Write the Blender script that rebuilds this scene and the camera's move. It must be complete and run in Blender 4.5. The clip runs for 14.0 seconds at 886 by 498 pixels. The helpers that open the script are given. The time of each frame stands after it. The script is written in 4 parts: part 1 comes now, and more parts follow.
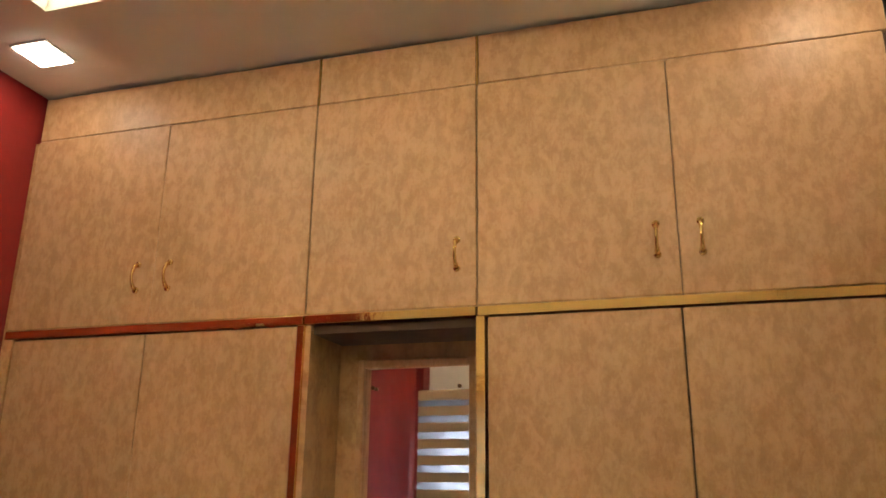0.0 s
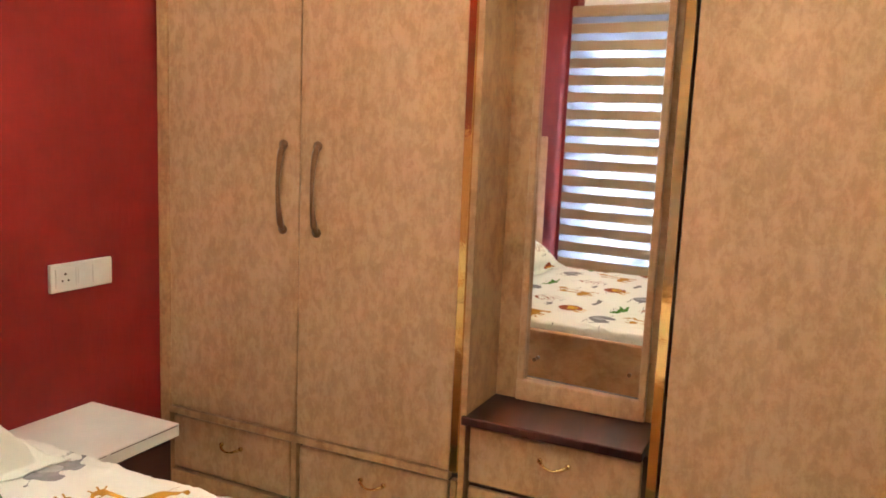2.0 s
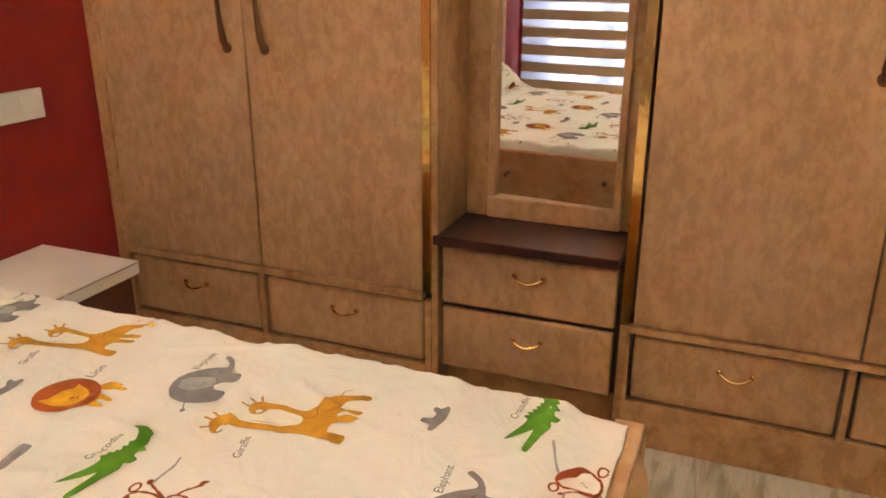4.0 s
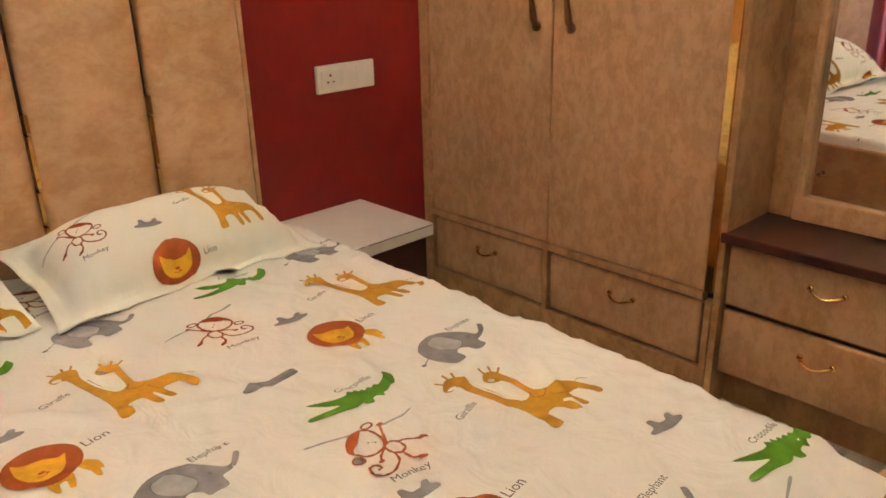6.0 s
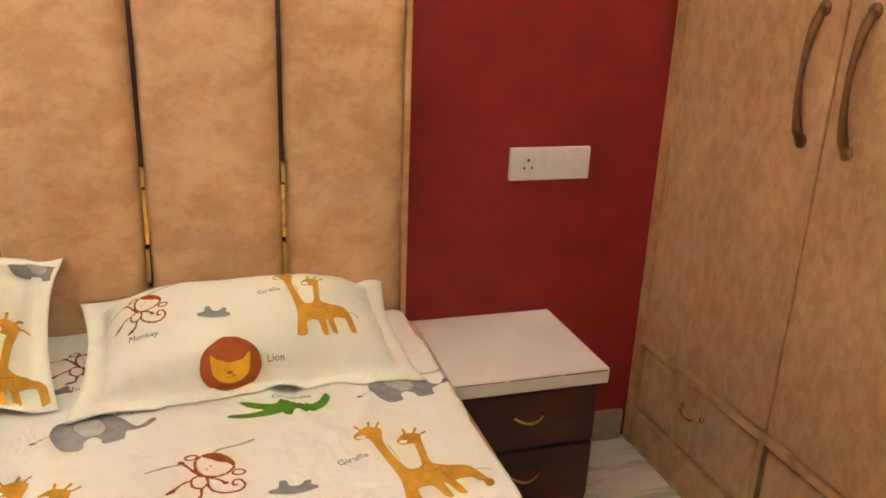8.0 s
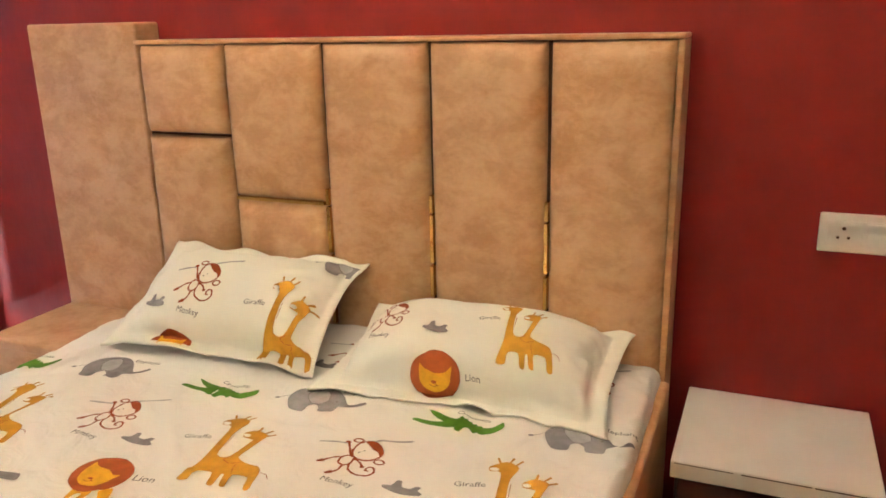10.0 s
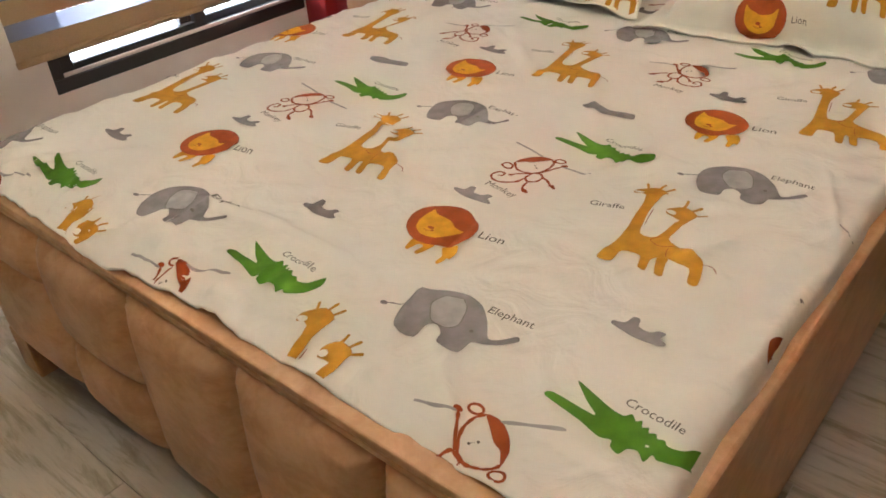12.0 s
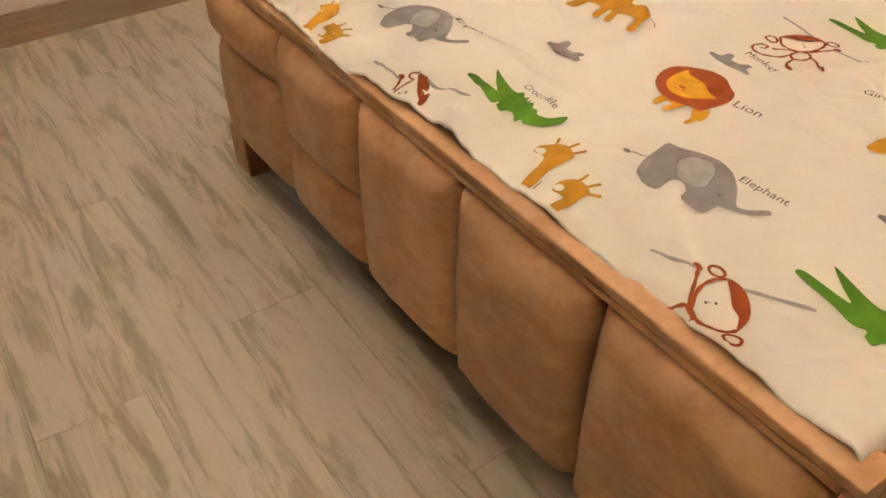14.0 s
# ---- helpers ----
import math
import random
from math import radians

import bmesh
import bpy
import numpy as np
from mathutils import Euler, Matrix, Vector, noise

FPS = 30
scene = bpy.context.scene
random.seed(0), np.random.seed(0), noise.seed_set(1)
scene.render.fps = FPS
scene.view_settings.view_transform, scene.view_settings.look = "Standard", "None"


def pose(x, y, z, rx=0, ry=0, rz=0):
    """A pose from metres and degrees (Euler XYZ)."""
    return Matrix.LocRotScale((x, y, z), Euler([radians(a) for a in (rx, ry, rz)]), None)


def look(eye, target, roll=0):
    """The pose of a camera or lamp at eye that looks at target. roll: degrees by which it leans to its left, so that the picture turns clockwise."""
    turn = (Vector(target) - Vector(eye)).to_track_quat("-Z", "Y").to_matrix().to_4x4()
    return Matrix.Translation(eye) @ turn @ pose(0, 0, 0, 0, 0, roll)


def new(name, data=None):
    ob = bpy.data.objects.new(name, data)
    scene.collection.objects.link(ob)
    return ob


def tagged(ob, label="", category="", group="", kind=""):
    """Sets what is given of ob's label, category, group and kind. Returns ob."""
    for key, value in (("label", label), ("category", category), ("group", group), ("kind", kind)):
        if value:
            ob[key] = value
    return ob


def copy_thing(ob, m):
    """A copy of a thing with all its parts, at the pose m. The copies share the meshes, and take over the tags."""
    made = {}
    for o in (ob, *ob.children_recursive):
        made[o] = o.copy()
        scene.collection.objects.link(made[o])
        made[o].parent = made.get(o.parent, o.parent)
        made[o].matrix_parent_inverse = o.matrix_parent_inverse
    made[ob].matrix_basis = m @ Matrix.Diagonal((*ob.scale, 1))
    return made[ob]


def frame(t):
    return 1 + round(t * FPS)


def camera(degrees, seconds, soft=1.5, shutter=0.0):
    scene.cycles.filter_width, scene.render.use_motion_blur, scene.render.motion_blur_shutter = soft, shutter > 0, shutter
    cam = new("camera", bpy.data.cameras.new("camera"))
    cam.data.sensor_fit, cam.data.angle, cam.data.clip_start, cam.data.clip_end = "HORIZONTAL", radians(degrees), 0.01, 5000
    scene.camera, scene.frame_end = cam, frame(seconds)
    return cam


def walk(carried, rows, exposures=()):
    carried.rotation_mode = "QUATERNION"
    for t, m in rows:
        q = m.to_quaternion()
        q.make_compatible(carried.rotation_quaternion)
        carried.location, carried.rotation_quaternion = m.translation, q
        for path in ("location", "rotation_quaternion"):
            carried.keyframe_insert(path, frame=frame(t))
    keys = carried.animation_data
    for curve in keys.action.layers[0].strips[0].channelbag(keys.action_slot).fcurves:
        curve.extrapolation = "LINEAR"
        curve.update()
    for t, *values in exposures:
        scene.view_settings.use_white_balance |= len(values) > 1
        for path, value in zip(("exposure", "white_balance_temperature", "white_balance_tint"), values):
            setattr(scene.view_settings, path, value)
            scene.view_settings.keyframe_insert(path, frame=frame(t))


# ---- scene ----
cam = camera(58.4, 14.0, soft=1.7)
PATH = [
    (0, (0.394, 0.234, 1.615), (-0.153, 2.069, 2.194), 0.6),
    (0.5, (0.343, 0.214, 1.593), (-0.468, 1.939, 2.198), 2.8),
    (1, (0.281, 0.226, 1.543), (-0.598, 1.994, 1.862), 2.5),
    (1.5, (0.175, 0.265, 1.468), (-0.676, 2.075, 1.444), 2.7),
    (2, (0.164, 0.395, 1.403), (-0.672, 2.188, 1.11), 2.4),
    (2.5, (0.108, 0.47, 1.355), (-0.647, 2.255, 0.862), 2.1),
    (2.7, (0.089, 0.521, 1.352), (-0.607, 2.309, 0.787), 1.2),
    (4.8, (0.16, 0.384, 1.296), (-0.601, 2.081, 0.561), -1.4),
    (5, (0.176, 0.344, 1.305), (-0.666, 1.988, 0.538), -1.5),
    (5.5, (0.187, 0.374, 1.315), (-0.877, 1.878, 0.537), -1.5),
    (6, (0.218, 0.571, 1.315), (-1.141, 1.846, 0.59), -1.4),
    (6.5, (0.178, 0.706, 1.3), (-1.394, 1.716, 0.587), -1.0),
    (6.8, (0.094, 0.773, 1.325), (-1.553, 1.633, 0.586), -0.0),
    (7, (0.036, 0.828, 1.34), (-1.66, 1.63, 0.647), 0.9),
    (7.2, (-0.005, 0.894, 1.355), (-1.724, 1.668, 0.688), 1.3),
    (9.3, (0.005, 1.774, 1.374), (-1.906, 1.65, 0.796), 0.6),
    (9.5, (0.009, 1.811, 1.36), (-1.894, 1.527, 0.816), -0.3),
    (10, (0.01, 1.937, 1.388), (-1.76, 1.19, 0.83), -1.3),
    (10.3, (0.024, 1.954, 1.404), (-1.713, 1.135, 0.843), -0.6),
    (10.5, (0.049, 1.953, 1.394), (-1.662, 1.065, 0.858), -1.3),
    (10.8, (0.14, 1.944, 1.380), (-1.530, 0.98, 0.812), -1.7),
    (11, (0.217, 1.927, 1.333), (-1.385, 0.929, 0.673), -2.0),
    (11.5, (0.324, 1.927, 1.287), (-1.056, 0.838, 0.332), -2.9),
    (12, (0.422, 1.929, 1.258), (-0.815, 0.821, 0.144), -3.6),
    (12.5, (0.529, 1.878, 1.211), (-0.537, 0.68, 0.017), -3.1),
    (13, (0.562, 1.867, 1.145), (-0.398, 0.639, -0.107), -1.2),
    (13.5, (0.54, 1.881, 1.139), (-0.393, 0.7, -0.179), 1.0),
    (14, (0.532, 1.86, 1.185), (-0.324, 0.626, -0.135), -0.3),
]
EXPOSURES = [
    (0.0, 0.42, 6700, 1), (0.5, 0.17, 7200, 0), (1.0, 0.88, 5550, 2), (1.5, 1.44, 5300, 0), (2.0, 1.42, 5750, 4), (2.5, 1.24, 6450, 8), (5.0, 0.92, 6500, 11), (5.5, 0.83, 6500, 11), (7.0, 0.97, 6350, 8),
    (9.5, 1.3, 6200, 8), (10.0, 1.06, 6400, 7), (10.5, 0.80, 6450, 8), (11.0, 0.34, 6150, 10), (11.5, 0.30, 5900, 10), (12.0, 0.66, 5850, 8), (12.5, 0.84, 6300, 8), (13.0, 1.02, 6500, 11), (14.0, 0.95, 6700, 12),
]
walk(cam, [(t, look(eye, target, roll)) for t, eye, target, roll in PATH], EXPOSURES)
MIRROR_TURN = -2.5

# ---- light and exposure ----
world = bpy.data.worlds.new("world")
scene.world = world
world.use_nodes = True
wn = world.node_tree
sky = wn.nodes.new("ShaderNodeTexSky")
sky.sky_type, sky.sun_disc = "NISHITA", False
sky.sun_elevation, sky.sun_rotation = radians(50), radians(200)
wn.links.new(sky.outputs[0], wn.nodes["Background"].inputs[0])
wn.nodes["Background"].inputs[1].default_value = 0.1
COVE, SPOT, DAY = 9.8, 7.0, 8.5


# ---- materials ----
class Mat:
    """A small helper that wires a principled material."""

    def __init__(self, name, colour=(0.5, 0.5, 0.5), rough=0.5, metal=0.0, spec=0.5):
        self.m = bpy.data.materials.new(name)
        self.m.use_nodes = True
        self.t = self.m.node_tree
        self.b = self.t.nodes["Principled BSDF"]
        self.b.inputs["Base Color"].default_value = (*colour, 1)
        self.b.inputs["Roughness"].default_value = rough
        self.b.inputs["Metallic"].default_value = metal
        self.b.inputs["Specular IOR Level"].default_value = spec
        self.coord = self.t.nodes.new("ShaderNodeTexCoord").outputs["Object"]

    def link(self, a, b):
        self.t.links.new(a, b)

    def noise(self, scale, detail=4, stretch=(1, 1, 1), rough=0.55, distortion=0.0):
        mp = self.t.nodes.new("ShaderNodeMapping")
        mp.inputs["Scale"].default_value = stretch
        self.link(self.coord, mp.inputs["Vector"])
        n = self.t.nodes.new("ShaderNodeTexNoise")
        n.inputs["Scale"].default_value, n.inputs["Detail"].default_value = scale, detail
        n.inputs["Roughness"].default_value, n.inputs["Distortion"].default_value = rough, distortion
        self.link(mp.outputs[0], n.inputs["Vector"])
        return n.outputs["Fac"]

    def ramp(self, fac, stops):
        r = self.t.nodes.new("ShaderNodeValToRGB")
        e = r.color_ramp.elements
        while len(e) < len(stops):
            e.new(0.5)
        for el, (p, c) in zip(e, stops):
            el.position, el.color = p, (*c, 1)
        self.link(fac, r.inputs[0])
        return r.outputs[0]

    def mix(self, a, b, fac, mode="MIX"):
        n = self.t.nodes.new("ShaderNodeMix")
        n.data_type, n.blend_type = "RGBA", mode
        if isinstance(fac, float):
            n.inputs[0].default_value = fac
        else:
            self.link(fac, n.inputs[0])
        self.link(a, n.inputs[6])
        self.link(b, n.inputs[7])
        return n.outputs[2]

    def colour(self, out):
        self.link(out, self.b.inputs["Base Color"])

    def bump(self, fac, strength, distance=0.002):
        n = self.t.nodes.new("ShaderNodeBump")
        n.inputs["Strength"].default_value, n.inputs["Distance"].default_value = strength, distance
        self.link(fac, n.inputs["Height"])
        prior = self.b.inputs["Normal"].links
        if prior:
            self.link(prior[0].from_socket, n.inputs["Normal"])
        self.link(n.outputs[0], self.b.inputs["Normal"])

    def gloss(self, fac, lo, hi):
        n = self.t.nodes.new("ShaderNodeMapRange")
        n.inputs["To Min"].default_value, n.inputs["To Max"].default_value = lo, hi
        self.link(fac, n.inputs["Value"])
        self.link(n.outputs[0], self.b.inputs["Roughness"])


def leather(name, dark, mid, light, stretch, scale=16.0, spec=0.28):
    """Mottled leatherette: clouded hide-like blotches with paler halos, finer marbling, a fine grain."""
    k = Mat(name, mid, 0.5, 0, spec)
    big = k.noise(3.6, 3, stretch)
    blotch = k.noise(scale, 6, stretch, 0.66, 0.3)
    halo = k.noise(scale * 0.8, 4, tuple(v * 1.3 for v in stretch), 0.5, 0.5)
    fine = k.noise(75, 3, stretch, 0.5, 0.3)
    deep = tuple(v * 0.90 for v in dark)
    pale = tuple(v * 1.06 for v in light)
    c = k.ramp(blotch, [(0.34, deep), (0.44, dark), (0.5, mid), (0.58, light), (0.68, pale)])
    c2 = k.ramp(big, [(0.35, dark), (0.65, light)])
    c3 = k.ramp(fine, [(0.3, dark), (0.7, light)])
    veins = k.ramp(halo, [(0.44, (0, 0, 0)), (0.5, (0.2, 0.2, 0.2)), (0.53, (0, 0, 0))])
    body = k.mix(k.mix(c, c2, 0.42), c3, 0.2)
    k.colour(k.mix(body, k.ramp(fine, [(0.3, light), (0.7, pale)]), veins))
    k.bump(k.noise(700, 2), 0.18, 0.0006)
    k.bump(blotch, 0.34, 0.0038)
    k.bump(fine, 0.25, 0.0022)
    k.gloss(blotch, 0.34, 0.52)
    return k.m


M_DOOR = leather("door_leatherette", (0.352, 0.180, 0.079), (0.425, 0.230, 0.111), (0.505, 0.292, 0.156), (1.3, 1, 0.75), 24.0)
M_BED = leather("bed_leatherette", (0.435, 0.224, 0.104), (0.53, 0.296, 0.153), (0.615, 0.376, 0.220), (1, 0.9, 1.35), 11.0)
M_TRIMWOOD = leather("frame_leatherette", (0.29, 0.132, 0.052), (0.40, 0.205, 0.090), (0.50, 0.285, 0.135), (1, 1, 0.7))

k = Mat("red_wall_paint", (0.34, 0.017, 0.016), 0.42, 0, 0.28)
k.colour(k.ramp(k.noise(9, 5), [(0.3, (0.186, 0.0115, 0.0105)), (0.7, (0.226, 0.0145, 0.013))]))
k.bump(k.noise(60, 3, (1, 1, 0.25)), 0.25, 0.004)
k.bump(k.noise(4, 2), 0.15, 0.01)
k.gloss(k.noise(14, 4), 0.45, 0.6)
M_RED = k.m

k = Mat("white_wall_paint", (0.78, 0.74, 0.7), 0.6)
k.colour(k.ramp(k.noise(5, 5), [(0.3, (0.72, 0.68, 0.64)), (0.7, (0.8, 0.76, 0.72))]))
k.bump(k.noise(80, 3), 0.12, 0.002)
M_WHITE = k.m

# beige chosen for the unseen east wall, to weaken bounced fill light
k = Mat("fill_cutting_beige", (0.42, 0.35, 0.28), 0.6)
k.colour(k.ramp(k.noise(5, 5), [(0.3, (0.38, 0.315, 0.25)), (0.7, (0.45, 0.375, 0.30))]))
k.bump(k.noise(80, 3), 0.12, 0.002)
M_BEIGE = k.m

k = Mat("ceiling_paint", (0.8, 0.78, 0.75), 0.7)
k.colour(k.ramp(k.noise(3, 4), [(0.3, (0.76, 0.715, 0.645)), (0.7, (0.81, 0.765, 0.695))]))
k.bump(k.noise(90, 3), 0.08, 0.002)
M_CEIL = k.m

k = Mat("floor_plank", (0.5, 0.42, 0.34), 0.32)
ri = k.t.nodes.new("ShaderNodeObjectInfo")
vm = k.t.nodes.new("ShaderNodeVectorMath")
vm.operation = "MULTIPLY_ADD"
vm.inputs[1].default_value = (1, 1, 1)
k.link(k.coord, vm.inputs[0])
cx = k.t.nodes.new("ShaderNodeCombineXYZ")
mu = k.t.nodes.new("ShaderNodeMath")
mu.operation = "MULTIPLY"
mu.inputs[1].default_value = 37.0
k.link(ri.outputs["Random"], mu.inputs[0])
for i in range(3):
    k.link(mu.outputs[0], cx.inputs[i])
k.link(cx.outputs[0], vm.inputs[2])
k.coord = vm.outputs[0]
streak = k.noise(3.0, 6, (8.0, 0.9, 1), 0.68, 0.6)
fine = k.noise(30, 4, (6.0, 0.5, 1), 0.6)
patch = k.noise(1.7, 3, (2.2, 0.8, 1))
c = k.ramp(streak, [(0.36, (0.195, 0.163, 0.100)), (0.43, (0.31, 0.262, 0.172)), (0.49, (0.50, 0.43, 0.342)), (0.54, (0.57, 0.495, 0.41)), (0.7, (0.62, 0.54, 0.457))])
c2 = k.ramp(fine, [(0.3, (0.31, 0.255, 0.19)), (0.7, (0.55, 0.48, 0.40))])
c3 = k.ramp(patch, [(0.35, (0.345, 0.30, 0.20)), (0.65, (0.56, 0.485, 0.405))])
k.colour(k.mix(k.mix(c, c2, 0.25), c3, 0.25))
k.bump(fine, 0.08, 0.001)
k.gloss(streak, 0.28, 0.42)
M_FLOOR = k.m

k = Mat("printed_cotton", (0.8, 0.75, 0.62), 0.85, 0, 0.2)
k.colour(k.ramp(k.noise(3.5, 4), [(0.3, (0.88, 0.85, 0.785)), (0.7, (0.92, 0.895, 0.835))]))
k.bump(k.noise(900, 2), 0.15, 0.0005)
k.bump(k.noise(13, 4, (1, 1, 1), 0.5, 1.2), 0.6, 0.009)
M_SHEET = k.m
k = Mat("pillowcase_cotton", (0.88, 0.86, 0.72), 0.85, 0, 0.2)
k.colour(k.ramp(k.noise(4.5, 4), [(0.3, (0.885, 0.87, 0.765)), (0.7, (0.92, 0.91, 0.82))]))
k.bump(k.noise(900, 2), 0.15, 0.0005)
k.bump(k.noise(18, 4, (1, 1, 1), 0.5, 1.0), 0.3, 0.007)
M_CASE = k.m


def ink(name, colour):
    q = Mat(name, colour, 0.85, 0, 0.15)
    lo, hi = [tuple(v * s for v in colour) for s in (0.85, 1.12)]
    q.colour(q.ramp(q.noise(40, 3), [(0.35, lo), (0.65, hi)]))
    q.bump(q.noise(900, 2), 0.15, 0.0005)
    return q.m


M_OCHRE = ink("ochre_print", (0.52, 0.255, 0.024))
M_RUST = ink("rust_print", (0.32, 0.07, 0.018))
M_YOLK = ink("yellow_print", (0.66, 0.34, 0.025))
M_GREY = ink("grey_print", (0.25, 0.228, 0.23))
M_PALE = ink("pale_grey_print", (0.42, 0.40, 0.40))
M_GREEN = ink("green_print", (0.085, 0.21, 0.016))
M_TEXT = ink("lettering_print", (0.16, 0.14, 0.12))

k = Mat("polished_gold", (0.76, 0.49, 0.18), 0.1, 1.0)
k.bump(k.noise(11, 2, (1, 1, 0.8)), 0.22, 0.004)
k.bump(k.noise(38, 2, (1, 1, 0.8)), 0.22, 0.0012)
k.gloss(k.noise(30, 3), 0.04, 0.13)
M_GOLD = k.m
k = Mat("bronze_handle", (0.2, 0.1, 0.045), 0.35, 0.8)
k.gloss(k.noise(60, 3), 0.25, 0.45)
M_BRONZE = k.m
# dark brown painted in as shade in gaps and recesses; also chipped edges
k = Mat("gap_shade_and_chips", (0.05, 0.02, 0.012), 0.7)
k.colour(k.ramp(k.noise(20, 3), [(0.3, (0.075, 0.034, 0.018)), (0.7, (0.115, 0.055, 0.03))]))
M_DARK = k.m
# near-black colour that paints in the shade between footboard cushions
k = Mat("seam_shade", (0.02, 0.01, 0.006), 0.8)
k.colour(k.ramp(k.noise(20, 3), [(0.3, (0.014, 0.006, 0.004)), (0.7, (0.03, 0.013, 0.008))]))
M_SEAM_SHADE = k.m
k = Mat("dark_wood_laminate", (0.04, 0.012, 0.009), 0.38, 0, 0.35)
k.colour(k.ramp(k.noise(12, 5, (1, 0.15, 1), 0.6, 0.4), [(0.3, (0.030, 0.007, 0.005)), (0.7, (0.068, 0.018, 0.011))]))
k.b.inputs["Specular IOR Level"].default_value = 0.28
M_WENGE = k.m
k = Mat("white_laminate", (0.78, 0.74, 0.68), 0.3)
k.colour(k.ramp(k.noise(6, 4), [(0.3, (0.74, 0.70, 0.64)), (0.7, (0.81, 0.77, 0.71))]))
M_LAM = k.m
k = Mat("white_plastic", (0.8, 0.78, 0.72), 0.3)
k.colour(k.ramp(k.noise(25, 2), [(0.3, (0.77, 0.75, 0.69)), (0.7, (0.81, 0.79, 0.74))]))
M_PLASTIC = k.m
M_MIRROR = Mat("mirror_silver", (0.9, 0.91, 0.9), 0.015, 1.0).m
k = Mat("black_aluminium", (0.02, 0.018, 0.018), 0.35)
k.gloss(k.noise(50, 3), 0.28, 0.45)
M_ALU = k.m
k = Mat("blind_fabric", (0.5, 0.35, 0.2), 0.85)
k.colour(k.ramp(k.noise(120, 3, (1, 1, 3)), [(0.3, (0.38, 0.255, 0.145)), (0.7, (0.45, 0.31, 0.185))]))
k.bump(k.noise(500, 2), 0.3, 0.0006)
M_BLIND = k.m
k = Mat("skirting_wood", (0.33, 0.24, 0.165), 0.4)
k.colour(k.ramp(k.noise(10, 5, (0.3, 2, 4)), [(0.3, (0.25, 0.175, 0.115)), (0.7, (0.36, 0.26, 0.18))]))
M_SKIRT = k.m

m = bpy.data.materials.new("sheer_voile")
m.use_nodes = True
t = m.node_tree
t.nodes.clear()
o = t.nodes.new("ShaderNodeOutputMaterial")
tr, tl, mx = (t.nodes.new(f"ShaderNode{s}") for s in ("BsdfTransparent", "BsdfTranslucent", "MixShader"))
tr.inputs[0].default_value = (0.38, 0.38, 0.42, 1)
tl.inputs[0].default_value = (0.42, 0.42, 0.46, 1)
mx.inputs[0].default_value = 0.5
t.links.new(tr.outputs[0], mx.inputs[1])
t.links.new(tl.outputs[0], mx.inputs[2])
t.links.new(mx.outputs[0], o.inputs[0])
M_SHEER = m

m = bpy.data.materials.new("window_glass")
m.use_nodes = True
t = m.node_tree
t.nodes.clear()
o = t.nodes.new("ShaderNodeOutputMaterial")
tr, gl, mx = t.nodes.new("ShaderNodeBsdfTransparent"), t.nodes.new("ShaderNodeBsdfGlossy"), t.nodes.new("ShaderNodeMixShader")
gl.inputs["Roughness"].default_value = 0.02
mx.inputs[0].default_value = 0.06
t.links.new(tr.outputs[0], mx.inputs[1])
t.links.new(gl.outputs[0], mx.inputs[2])
t.links.new(mx.outputs[0], o.inputs[0])
M_GLASS = m


def glow(name, colour, strength):
    g = bpy.data.materials.new(name)
    g.use_nodes = True
    p = g.node_tree.nodes["Principled BSDF"]
    p.inputs["Base Color"].default_value = (0.8, 0.8, 0.8, 1)
    p.inputs["Emission Color"].default_value = (*colour, 1)
    p.inputs["Emission Strength"].default_value = strength
    return g


M_COVE = glow("led_strip", (1.0, 0.94, 0.77), COVE * 6)
M_SPOT = glow("downlight_panel", (1.0, 0.93, 0.82), SPOT * 4)
M_OUT = glow("bright_daylight", (0.86, 0.9, 1.0), DAY)


# ---- building helpers ----
ORIGIN = {}


def thing(name, label, category, loc, group="", kind=""):
    ob = new(name)
    ob.location = loc
    ob.empty_display_size = 0.1
    ORIGIN[ob.name] = Vector(loc)
    return tagged(ob, label, category, group, kind)


def part(name, bm, material, parent=None, label="", smooth=False):
    me = bpy.data.meshes.new(name)
    bmesh.ops.recalc_face_normals(bm, faces=bm.faces[:])
    if smooth:
        for f in bm.faces:
            f.smooth = True
    bm.to_mesh(me)
    bm.free()
    me.materials.append(material)
    ob = new(name, me)
    if parent is not None:
        ob.parent = parent
        if parent.name in ORIGIN:
            ob.matrix_parent_inverse = Matrix.Translation(-ORIGIN[parent.name])
    if label:
        ob["label"] = label
    return ob


def box(x0, x1, y0, y1, z0, z1, bevel=0.0, bm=None, seg=2):
    b = bmesh.new()
    g = bmesh.ops.create_cube(b, size=1)
    bmesh.ops.transform(b, matrix=Matrix.Translation(((x0 + x1) / 2, (y0 + y1) / 2, (z0 + z1) / 2)) @ Matrix.Diagonal((abs(x1 - x0), abs(y1 - y0), abs(z1 - z0), 1)), verts=g["verts"])
    if bevel:
        bmesh.ops.bevel(b, geom=b.edges[:], offset=bevel, segments=seg, affect="EDGES", profile=0.5)
    if bm is None:
        return b
    return join(bm, b)


def join(bm, other):
    me = bpy.data.meshes.new("tmp")
    other.to_mesh(me)
    other.free()
    bm.from_mesh(me)
    bpy.data.meshes.remove(me)
    return bm


